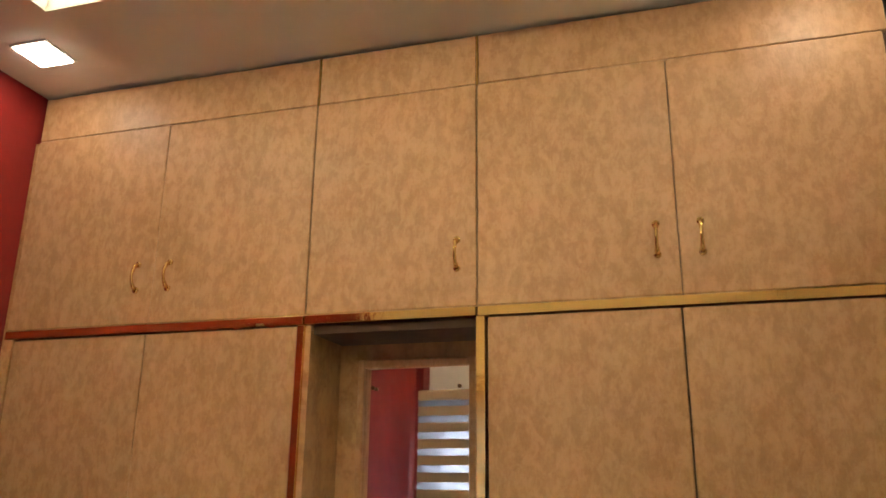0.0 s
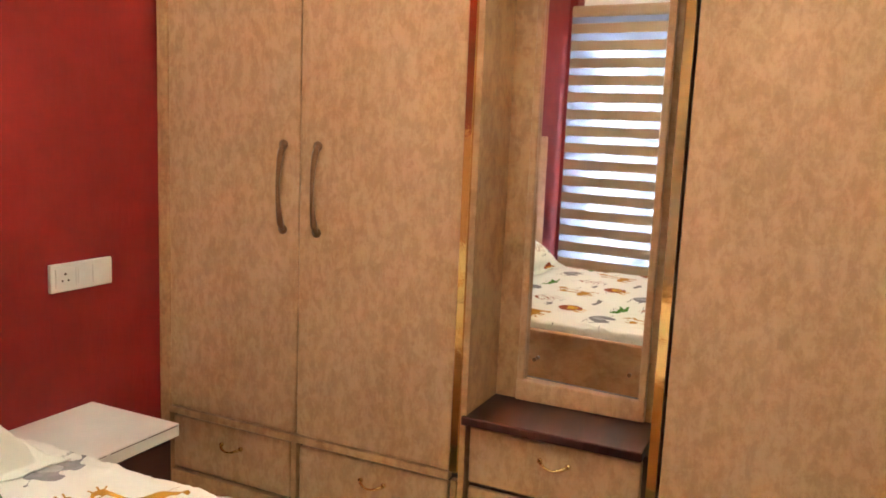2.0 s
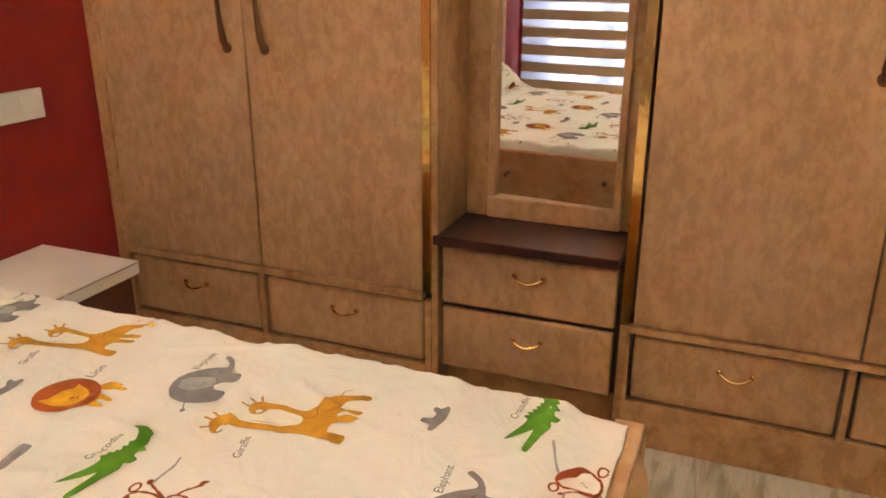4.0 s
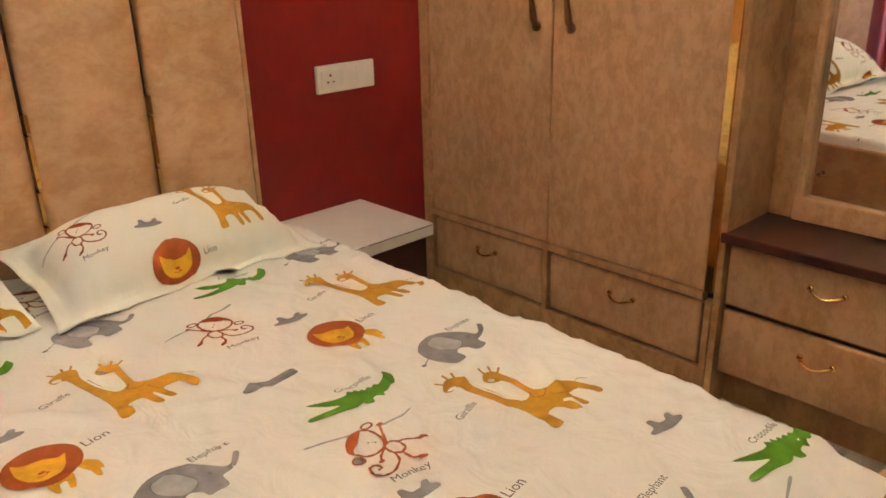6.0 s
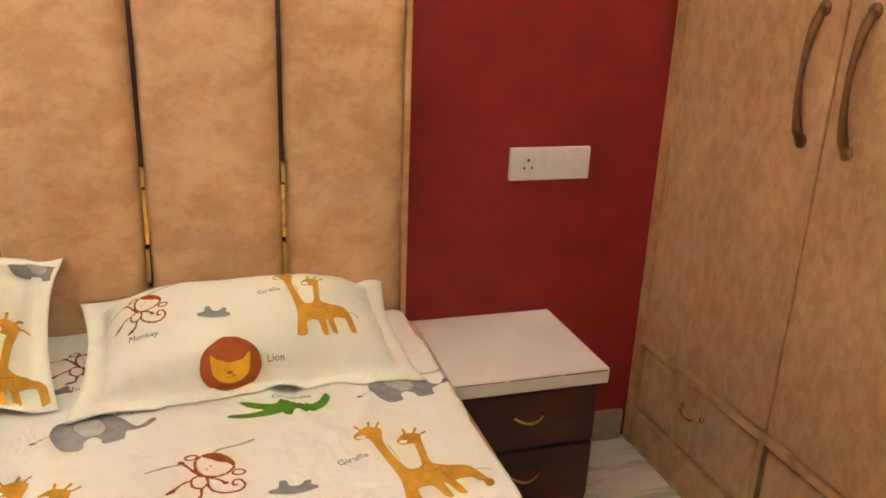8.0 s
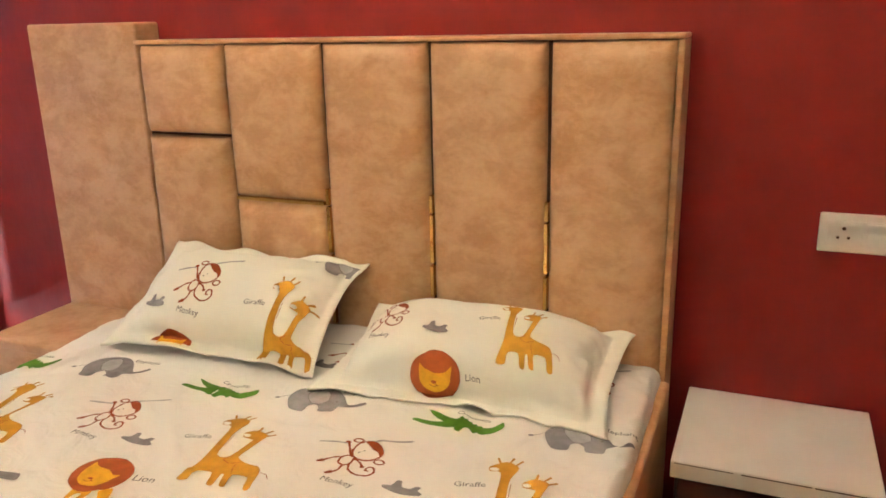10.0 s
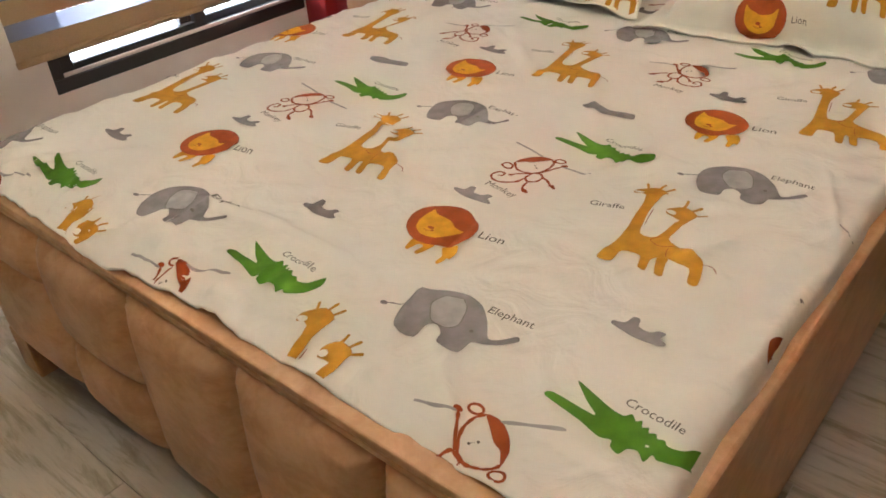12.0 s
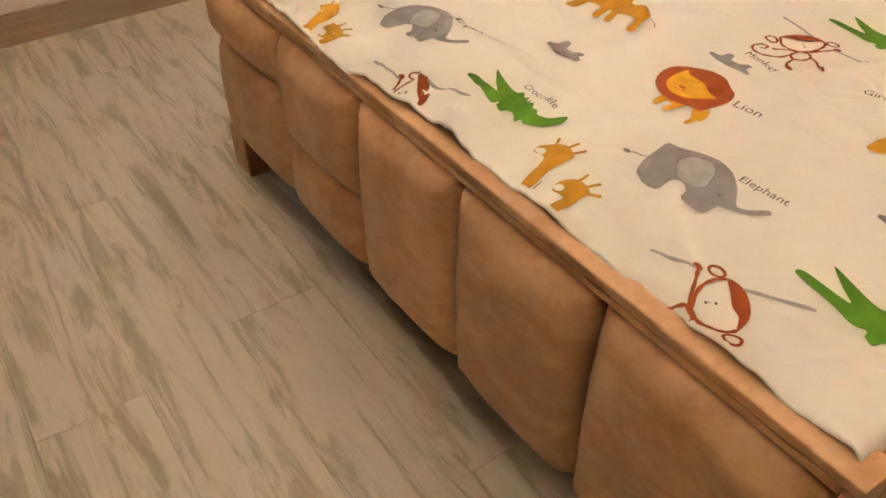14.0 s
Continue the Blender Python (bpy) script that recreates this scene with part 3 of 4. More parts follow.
# ---- bed ----
bed = thing("bed", "double bed upholstered in tan padded leatherette, with headboard and footboard", "bed", (-0.9, 0.99, 0))
HX = -1.845
HY0, HY1, HZ0, HZ1 = 0.210, 1.741, 0.30, 1.347
part("headboard_back", box(XW + 0.003, HX, HY0, HY1, 0.05, HZ1 - 0.012), M_DARK, bed)
for y0, y1, z0, z1 in ((HY0 - 0.002, HY1 + 0.002, HZ1 - 0.012, HZ1), (HY1 - 0.014, HY1 + 0.002, 0.05, HZ1 - 0.012), (HY0 - 0.002, HY0 + 0.01, 0.05, HZ1 - 0.012)):
    part("headboard_border", box(XW + 0.002, HX + 0.022, y0, y1, z0, z1, 0.004), M_BED, bed)
seams = [0.222, 0.517, 0.826, 1.133, 1.440, 1.733]
cuts = {0: 1.082, 1: 0.908}
seed = 1
for i, (a, e) in enumerate(zip(seams, seams[1:])):
    spans = [(HZ0, HZ1 - 0.014)] if i not in cuts else [(HZ0, cuts[i] - 0.004), (cuts[i] + 0.004, HZ1 - 0.014)]
    for z0, z1 in spans:
        part("headboard_cushion", onto_x(cushion(e - a - 0.011, z1 - z0, 0.014, 0.032, seed, edge=0.042), HX + 0.004, a + 0.0055, z0), M_BED, bed, smooth=True)
        seed += 1
    if i:
        top = {1: 0.74, 2: 0.95, 3: 0.952, 4: 0.955}[i]
        z0 = 0.56
        for step, gap in ((0.11, 0.006), (0.085, 0.010), (0.13, 0.004), (0.3, 0.0)):
            z1 = min(top, z0 + step)
            if z1 - z0 > 0.01:
                off = 0.0018 * math.sin(z0 * 40 + i)
                part("gold_strip", box(HX, HX + 0.028 + off, a - 0.0052 + off, a + 0.0052 + off, z0, z1, 0.0015), M_GOLD, bed, "narrow gold strip between cushions")
            z0 = z1 + gap
part("gold_strip", box(HX, HX + 0.030, 0.528, 0.816, 0.9035, 0.9125, 0.0015), M_GOLD, bed, "narrow gold strip between cushions")


FX, FY0, FY1, FZ = -0.006, 0.172, 1.748, 0.537
# backing sheet coloured near black, so the cushion seams read as shaded
part("footboard_back", box(-0.045, -0.034, FY0, FY1, 0.115, FZ - 0.0165), M_SEAM_SHADE, bed)
part("footboard_rail", box(-0.064, -0.010, FY0 - 0.002, FY1 + 0.008, FZ - 0.016, FZ, 0.0035), M_BED, bed)
part("footboard_lip", box(-0.034, -0.012, FY0 - 0.002, FY1 - 0.012, FZ - 0.032, FZ - 0.0185, 0.003), M_BED, bed)
fse = [0.172, 0.522, 0.821, 1.113, 1.407, 1.736]
fcut = {0: 0.366, 1: 0.270}
for i, (a, e) in enumerate(zip(fse, fse[1:])):
    spans = [(0.105, FZ - 0.034)] if i not in fcut else [(0.105, fcut[i] - 0.002), (fcut[i] + 0.002, FZ - 0.034)]
    for z0, z1 in spans:
        part("footboard_cushion", onto_x(cushion(e - a - 0.008, z1 - z0, 0.022, 0.038, seed, edge=0.050), FX - 0.032, a + 0.004, z0), M_BED, bed, smooth=True)
        seed += 1
part("corner_post", box(-0.064, -0.006, FY1 - 0.011, FY1 + 0.008, 0.10, FZ - 0.017, 0.005), M_BED, bed)
for y0, y1, top in ((FY1 - 0.040, FY1 + 0.008, 0.532), (0.172, 0.226, 0.50)):
    part("side_rail", box(HX + 0.03, -0.066, y0, y1, 0.12, top, 0.010, seg=4), M_BED, bed)
for x in (-1.75, -0.04):
    for y in (0.166, 1.60):
        part("leg", box(x - 0.05, x + 0.045, y, y + 0.085, 0.0, 0.12, 0.004), M_TRIMWOOD, bed)
part("slat_base", box(HX + 0.01, -0.052, 0.222, FY1 - 0.047, 0.13, 0.40), M_DARK, bed)

# ---- window-side bedside box with tall panel ----
sb = thing("bedside_box", "tan leatherette bedside box with a tall plain back panel", "bedside table", (-1.72, 0.0, 0))
part("back_panel", box(XW + 0.002, -1.842, -0.224, 0.205, 0.0, 1.398, 0.008, seg=3), M_BED, sb)
part("body", box(-1.840, -1.515, -0.195, 0.165, 0.0, 0.465, 0.006), M_BED, sb)
part("lid", box(-1.840, -1.505, -0.205, 0.168, 0.468, 0.498, 0.006, seg=3), M_BED, sb)

# ---- printed bed linen ----
SX0, SY0, SY1, STOP = -1.822, 0.182, 1.738, 0.569


rng = random.Random(11)
CREASES = []
for _ in range(46):
    cx, cy, an = rng.uniform(-1.45, -0.1), rng.uniform(0.25, 1.7), rng.uniform(0, math.pi)
    CREASES.append((cx, cy, math.cos(an), math.sin(an), rng.uniform(0.07, 0.26), rng.uniform(0.004, 0.009) * rng.choice((1, 1, -0.7)), rng.uniform(0.006, 0.012)))
for i in range(30):
    cy = 0.22 + i * 0.030 + rng.uniform(-0.015, 0.015)
    an = rng.uniform(-0.7, 0.7)
    CREASES.append((-0.07 + rng.uniform(-0.03, 0.03), cy, math.cos(an), math.sin(an), rng.uniform(0.04, 0.10), rng.uniform(0.005, 0.013), rng.uniform(0.005, 0.011)))
for i in range(26):
    cx = -0.05 - i * 0.062 + rng.uniform(-0.04, 0.04)
    an = math.pi / 2 + rng.uniform(-0.6, 0.6)
    CREASES.append((cx, 1.69, math.cos(an), math.sin(an), rng.uniform(0.03, 0.07), rng.uniform(0.002, 0.006), rng.uniform(0.005, 0.010)))


def foot_edge(y):
    spill = max(0.0, 1 - ((y - 0.58) / 0.42) ** 2)
    return -0.036 + spill * (0.026 + 0.03 * noise.noise(Vector((y * 11, 1.3, 0)))) + 0.004 * noise.noise(Vector((y * 22, 7.1, 0)))


def side_edge(x):
    return SY1 + 0.006 * noise.noise(Vector((x * 9, 3.3, 0)))


def sheet_height(x, y):
    p = Vector((x, y, 0))
    z = STOP + 0.004 * noise.noise(p * 3.1) + 0.0022 * noise.noise(Vector((x * 5 + y * 9, y * 3 - x * 2, 4.0)))
    z += 0.0016 * max(0.0, 1 - abs(noise.noise(Vector((x * 4.2 - y * 2.1, x * 1.7 + y * 5.0, 9.0)))) * 7)
    z += 0.0026 * math.exp(-((x + 0.86 + 0.06 * y) / 0.008) ** 2) + 0.0024 * math.exp(-((y - 0.98) / 0.008) ** 2) + 0.002 * math.exp(-((x + 0.44 + 0.03 * y) / 0.008) ** 2)
    for cx, cy, dx, dy, half, amp, wide in CREASES:
        a = (x - cx) * dx + (y - cy) * dy
        if abs(a) < half:
            c = (x - cx) * dy - (y - cy) * dx + 0.012 * math.sin(a * 11 + cx * 20)
            if abs(c) < wide * 3:
                z += amp * math.exp(-(c / wide) ** 2) * (1 - (a / half) ** 2)
    rim = min(foot_edge(y) - x, side_edge(x) - y, y - SY0)
    if rim < 0.16:
        near = (1 - rim / 0.16) ** 2
        z += near * (0.010 * noise.noise(Vector((x * 16, y * 16, 2.0))) + 0.006 * noise.noise(Vector((x * 40, y * 34, 5.0))))
    if x < -1.1:
        z += 0.007 * noise.noise(Vector((x * 8 + y * 3, y * 15, 3.0))) * min(1.0, (-1.1 - x) * 5)
    z -= 0.027 * max(0.0, 1 - (foot_edge(y) - x) / 0.17) ** 2
    for d, r, drop in ((x - SX0, 0.03, 0.05), (y - SY0, 0.05, 0.06), (side_edge(x) - y, 0.022, 0.034)):
        q = max(0.0, min(1.0, d / r))
        z -= drop * (1 - math.sqrt(1 - (1 - q) ** 2))
    return z


b = bmesh.new()
NX, NY = 190, 170
us = [i / NX for i in range(NX + 1)]
vs = [j / NY for j in range(NY + 1)]
ease = lambda s: s + 0.10 * math.sin(2 * math.pi * s) * -1
rows = []
for u in us:
    row = []
    for v in vs:
        y = SY0 + (SY1 - SY0) * ease(v)
        x = SX0 + (foot_edge(y) - SX0) * ease(u)
        y = SY0 + (side_edge(x) - SY0) * ease(v)
        row.append(b.verts.new((x, y, sheet_height(x, y))))
    rows.append(row)
for i in range(NX):
    for j in range(NY):
        b.faces.new((rows[i][j], rows[i + 1][j], rows[i + 1][j + 1], rows[i][j + 1]))
rim = [r[0] for r in rows] + rows[-1][1:] + [r[-1] for r in rows[-2::-1]] + rows[0][-2:0:-1]
low = [b.verts.new((q.co.x, q.co.y, min(q.co.z - 0.004, 0.50) if q.co.x < -0.05 else q.co.z - 0.004)) for q in rim]
for i in range(len(rim)):
    j = (i + 1) % len(rim)
    b.faces.new((rim[i], rim[j], low[j], low[i]))
linen = thing("bedsheet", "cream cotton bedsheet with colourful safari print, spread over the mattress", "bedsheet", (-0.93, 0.97, STOP))
part("cloth", b, M_SHEET, linen, smooth=True)


# flat printed shapes: e ellipse (u, v, ru, rv), r ring (u, v, ru, rv, width), c tapered stroke (u0, v0, u1, v1, r0, r1), p filled outline, l drawn line (width, points)
def stroke_shape(u0, v0, u1, v1, r0, r1):
    d = Vector((u1 - u0, v1 - v0))
    n = max(2, int(d.length / 0.012))
    a = d.normalized() if d.length else Vector((1, 0))
    s = Vector((-a.y, a.x))
    cols = []
    stops = [(-1.0, 0.0), (-0.7, 0.71)] + [(i / n, None) for i in range(n + 1)] + [(0.7, 0.71), (1.0, 0.0)]
    for k, (q, w) in enumerate(stops):
        if w is None:
            c, r = Vector((u0, v0)) + d * q, r0 + (r1 - r0) * q
        elif k < 2:
            c, r = Vector((u0, v0)) + a * r0 * q, r0 * w + 1e-5
        else:
            c, r = Vector((u1, v1)) + a * r1 * q, r1 * w + 1e-5
        cols.append([c - s * r, c, c + s * r])
    return cols


def ring_shape(u, v, ru, rv, width, n=28):
    cols = []
    for i in range(n + 1):
        a = 2 * math.pi * i / n
        cols.append([Vector((u + math.cos(a) * (ru - q * width), v + math.sin(a) * (rv - q * width))) for q in (0, 0.5, 1)])
    return cols


def ellipse_shape(u, v, ru, rv, n=28):
    cols = []
    for i in range(n + 1):
        a = 2 * math.pi * i / n
        wob = 1 + 0.03 * math.sin(3 * a + u * 90)
        cols.append([Vector((u + math.cos(a) * ru * q * wob, v + math.sin(a) * rv * q * wob)) for q in (1, 0.86, 0.71, 0.56, 0.42, 0.28, 0.14, 0.004)])
    return cols


def smooth_outline(pts, closed, k=3):
    """A rounded line through the corner points."""
    n, out = len(pts), []
    q = [Vector(p) for p in pts]
    for i in range(n if closed else n - 1):
        p0 = q[i - 1] if closed or i else q[0]
        p1, p2 = q[i], q[(i + 1) % n]
        p3 = q[(i + 2) % n] if closed or i + 2 < n else q[-1]
        for j in range(k):
            t = j / k
            out.append(0.5 * (2 * p1 + (p2 - p0) * t * 0.8 + (2 * p0 - 5 * p1 + 4 * p2 - p3) * t * t * 0.8 + (3 * p1 - p0 - 3 * p2 + p3) * t ** 3 * 0.8) + 0.2 * ((p2 - p1) * t) * 0.5 + (p2 - p1) * 0.1 * (t * t * (3 - 2 * t) * 2 - t))
    if not closed:
        out.append(q[-1])
    return out


def filled(bm, pts, step=0.009):
    """A filled outline, cut into small cells so that it follows the cloth."""
    bm.faces.new([bm.verts.new((p.x, p.y, 0)) for p in pts]).normal_update()
    bmesh.ops.triangulate(bm, faces=bm.faces[:])
    for axis in (0, 1):
        lo, hi = min(p[axis] for p in pts), max(p[axis] for p in pts)
        normal = Vector((1, 0, 0)) if axis == 0 else Vector((0, 1, 0))
        for i in range(1, int((hi - lo) / step) + 1):
            bmesh.ops.bisect_plane(bm, geom=bm.verts[:] + bm.edges[:] + bm.faces[:], plane_co=normal * (lo + i * step), plane_no=normal, dist=1e-5)
    return bm


def polygon_piece(*pts):
    return filled(bmesh.new(), smooth_outline(pts, True))


def grid_piece(cols):
    bm = bmesh.new()
    grid = [[bm.verts.new((q.x, q.y, 0)) for q in col] for col in cols]
    for a, c in zip(grid, grid[1:]):
        for i in range(len(a) - 1):
            bm.faces.new((a[i], a[i + 1], c[i + 1], c[i]))
    bmesh.ops.remove_doubles(bm, verts=bm.verts[:], dist=0.00002)
    return bm


def line_piece(width, *pts):
    """A drawn line of one width, with a slightly uneven hand."""
    q = smooth_outline(pts, False, 5)
    cols = []
    for i, p in enumerate(q):
        d = (q[min(i + 1, len(q) - 1)] - q[max(i - 1, 0)]).normalized()
        r = width * (0.5 + 0.12 * math.sin(i * 1.7 + p.x * 90)) * (0.55 if i in (0, len(q) - 1) else 1)
        side = Vector((-d.y, d.x)) * r
        cols.append([p - side, p, p + side])
    return grid_piece(cols)


PIECES = {"e": lambda *a: grid_piece(ellipse_shape(*a)), "r": lambda *a: grid_piece(ring_shape(*a)), "c": lambda *a: grid_piece(stroke_shape(*a)), "p": polygon_piece, "l": line_piece}
MANE = [(0.06 * math.cos(a) * (1 + 0.02 * math.sin(3 * a)), 0.058 * math.sin(a) * (1 + 0.02 * math.cos(4 * a))) for a in (i * math.pi / 9 for i in range(18))]
LION_FACE = [(-0.036, 0.031), (-0.025, 0.021), (0.006, 0.016), (0.024, 0.004), (0.038, 0.008), (0.033, -0.006), (0.027, -0.022), (0.013, -0.038), (-0.012, -0.041), (-0.032, -0.027), (-0.040, -0.003), (-0.039, 0.018)]
FRONT_LEGS = [(-0.014, -0.052), (-0.012, -0.080), (-0.005, -0.084), (0.000, -0.064), (0.011, -0.064), (0.008, -0.083), (0.016, -0.085), (0.024, -0.062), (0.022, -0.050)]
BACK_LEGS = [(0.036, -0.046), (0.047, -0.064), (0.049, -0.083), (0.056, -0.086), (0.060, -0.068), (0.066, -0.070), (0.066, -0.052), (0.053, -0.030)]
GIRAFFES = [(-0.062, -0.121), (-0.038, -0.121), (-0.036, -0.088), (-0.008, -0.085), (0.003, -0.119), (0.016, -0.121), (0.012, -0.086), (0.018, -0.084), (0.028, -0.116), (0.041, -0.117), (0.034, -0.080), (0.066, -0.079), (0.077, -0.113), (0.092, -0.111), (0.080, -0.060),
            (0.066, -0.042), (0.032, -0.035), (0.010, -0.022), (0.012, 0.012), (0.016, 0.046), (0.018, 0.072), (-0.008, 0.079), (-0.027, 0.062), (-0.024, 0.046), (-0.002, 0.044), (0.000, 0.036), (-0.008, -0.026), (-0.034, -0.030), (-0.047, 0.020), (-0.052, 0.066), (-0.045, 0.105), (-0.072, 0.117), (-0.099, 0.094), (-0.095, 0.078), (-0.074, 0.078), (-0.065, 0.020), (-0.056, -0.050), (-0.058, -0.084)]
ELEPHANT = [(0.086, 0.020), (0.092, 0.013), (0.077, -0.006), (0.056, -0.018), (0.040, -0.023), (0.036, -0.048), (0.004, -0.051), (-0.002, -0.034), (-0.016, -0.023), (-0.030, -0.032), (-0.032, -0.056), (-0.062, -0.059), (-0.080, -0.031), (-0.087, -0.001), (-0.080, 0.027), (-0.054, 0.049), (-0.020, 0.058), (0.010, 0.048), (0.035, 0.023), (0.054, -0.004), (0.067, -0.001), (0.078, 0.012)]
EAR = [(-0.020, 0.045), (-0.004, 0.030), (0.007, -0.006), (-0.008, -0.022), (-0.028, -0.021), (-0.050, 0.010), (-0.046, 0.036)]
CROCODILE = [(-0.076, 0.036), (-0.048, 0.026), (-0.022, 0.016), (-0.004, 0.013), (0.004, 0.021), (0.012, 0.013), (0.018, 0.018), (0.022, 0.008), (0.029, 0.012), (0.032, 0.004), (0.040, 0.007), (0.044, 0.000), (0.052, 0.003), (0.058, -0.003), (0.076, 0.003), (0.092, 0.025), (0.099, 0.006), (0.085, -0.018), (0.060, -0.031), (0.050, -0.027), (0.044, -0.036), (0.034, -0.028), (0.022, -0.030), (0.016, -0.041), (0.004, -0.036), (0.001, -0.027), (-0.014, -0.030), (-0.044, -0.020), (-0.097, -0.008), (-0.091, 0.002), (-0.032, -0.004), (-0.050, 0.011)]
HIPPO = [(-0.019, 0.020), (-0.009, 0.019), (-0.004, 0.004), (0.012, 0.002), (0.022, 0.011), (0.032, 0.009), (0.029, -0.002), (0.040, -0.010), (0.034, -0.017), (0.012, -0.019), (-0.010, -0.017), (-0.038, -0.008), (-0.039, 0.000), (-0.024, 0.003)]
HAIR = [(0.021, 0.035), (0.000, 0.036), (-0.020, 0.022), (-0.033, 0.002), (-0.032, -0.016), (-0.022, 0.000), (-0.008, 0.007), (0.004, 0.018)]
SIZES = {"disc": 1.0, "fork": 1.0, "mound": 1.0, "loops": 1.0, "face": 1.0}
DESIGNS = {
    "disc": [(M_YOLK, [("p", *FRONT_LEGS), ("p", *BACK_LEGS)]), (M_RUST, [("p", *MANE)]), (M_YOLK, [("p", *LION_FACE)]), (M_RUST, [("e", -0.008, -0.019, 0.006, 0.0035), ("l", 0.0014, (-0.018, -0.027), (-0.008, -0.029), (0.003, -0.024))])],
    "face": [(M_RUST, [("p", *[(x * 0.95, y * 0.95) for x, y in MANE])]), (M_YOLK, [("p", (-0.036, 0.026), (-0.024, 0.015), (0.0, 0.013), (0.024, 0.015), (0.036, 0.025), (0.036, 0.006), (0.033, -0.012), (0.020, -0.027), (0.0, -0.032), (-0.020, -0.027), (-0.033, -0.012), (-0.036, 0.006))]), (M_RUST, [("e", -0.002, -0.006, 0.006, 0.0035), ("l", 0.0014, (-0.012, -0.014), (-0.002, -0.017), (0.009, -0.013))])],
    "fork": [(M_OCHRE, [("p", *GIRAFFES), ("c", -0.066, 0.112, -0.062, 0.131, 0.002, 0.0026), ("c", -0.054, 0.108, -0.044, 0.126, 0.002, 0.0026), ("c", -0.082, 0.108, -0.090, 0.122, 0.002, 0.0024), ("c", 0.008, 0.074, 0.018, 0.090, 0.002, 0.0026), ("c", 0.016, 0.066, 0.032, 0.076, 0.002, 0.0026), ("c", -0.006, 0.076, -0.006, 0.092, 0.002, 0.0024)]),
             (M_RUST, [("l", 0.0014, (0.078, -0.060), (0.094, -0.060), (0.104, -0.072)), ("l", 0.0016, (-0.002, -0.022), (-0.012, -0.040), (0.006, -0.048), (0.024, -0.038)), ("l", 0.0012, (-0.040, 0.0), (-0.047, 0.05)), ("l", 0.0012, (0.030, -0.080), (0.022, -0.060), (0.020, -0.046))]), (M_SHEET, [("e", -0.088, 0.084, 0.009, 0.006), ("e", -0.018, 0.052, 0.008, 0.006)])],
    "mound": [(M_GREY, [("p", *ELEPHANT), ("l", 0.0022, (-0.080, -0.004), (-0.098, -0.014), (-0.108, -0.020)), ("e", -0.112, -0.022, 0.006, 0.004)]), (M_PALE, [("p", *EAR)]), (M_TEXT, [("l", 0.0014, *EAR, EAR[0]), ("e", 0.029, -0.006, 0.003, 0.003)])],
    "blade": [(M_GREEN, [("p", *CROCODILE)])],
    "loops": [(M_RUST, [("l", 0.0046, (0.020, 0.034), (0.030, 0.022), (0.031, -0.004), (0.021, -0.026), (0.001, -0.034), (-0.018, -0.029), (-0.032, -0.014)), ("p", *HAIR), ("r", 0.036, 0.035, 0.012, 0.009, 0.0038), ("r", -0.037, -0.031, 0.012, 0.010, 0.0038), ("l", 0.0042, (0.016, -0.030), (0.030, -0.026), (0.040, -0.036), (0.038, -0.056), (0.024, -0.062), (0.014, -0.050), (0.016, -0.030)),
                         ("l", 0.0044, (0.040, -0.036), (0.054, -0.042), (0.072, -0.061)), ("c", 0.070, -0.059, 0.078, -0.064, 0.005, 0.003), ("l", 0.0044, (0.026, -0.060), (0.027, -0.082), (0.038, -0.094)), ("c", 0.036, -0.092, 0.044, -0.097, 0.005, 0.003), ("l", 0.0044, (0.026, -0.026), (0.042, 0.004), (0.051, 0.019)), ("e", 0.053, 0.021, 0.006, 0.005), ("l", 0.0042, (0.014, -0.034), (-0.004, -0.045), (-0.012, -0.056)), ("e", -0.013, -0.057, 0.005, 0.004),
                         ("l", 0.0042, (0.016, -0.053), (0.008, -0.074), (-0.015, -0.088), (-0.034, -0.086), (-0.043, -0.072), (-0.037, -0.056), (-0.026, -0.056), (-0.024, -0.068), (-0.032, -0.070))]), (M_PALE, [("l", 0.0046, (-0.075, 0.058), (-0.03, 0.045), (0.000, 0.034)), ("l", 0.0046, (0.052, 0.016), (0.08, 0.013), (0.112, 0.008))]), (M_TEXT, [("e", 0.006, -0.004, 0.0018, 0.0018), ("e", 0.014, -0.012, 0.0018, 0.0018)])],
    "wedge": [(M_GREY, [("p", *HIPPO)])],
    "bar": [(M_GREY, [("p", (-0.060, 0.006), (-0.028, 0.015), (-0.004, 0.007), (0.046, 0.012), (0.054, 0.002), (0.050, -0.006), (0.010, -0.010), (-0.019, -0.014), (-0.056, -0.008))]), (M_TEXT, [("l", 0.0012, (-0.054, -0.002), (-0.01, -0.006), (0.044, 0.002))])],
}


def mirrored(piece):
    """The same printed shape turned round, left for right."""
    code, *n = piece
    if code == "p":
        return (code, *[(-u, v) for u, v in n])
    if code == "l":
        return (code, n[0], *[(-u, v) for u, v in n[1:]])
    if code == "c":
        return (code, -n[0], n[1], -n[2], n[3], *n[4:])
    return (code, -n[0], *n[1:])


DESIGNS["swing"] = [(mat, [mirrored(q) for q in pieces]) for mat, pieces in DESIGNS["loops"]]
WORD_SCALE = 0.8
WORDS = {"disc": ("Lion", 0.066, 0.002, 0.034, 6), "face": ("Lion", 0.068, 0.002, 0.024, 4), "fork": ("Giraffe", -0.145, 0.010, 0.027, 14), "mound": ("Elephant", 0.022, 0.040, 0.026, 3), "blade": ("Crocodile", -0.012, 0.030, 0.024, -5), "loops": ("Monkey", -0.036, -0.108, 0.027, -10), "swing": ("Monkey", -0.045, -0.122, 0.027, -6)}
LETTERS = {}


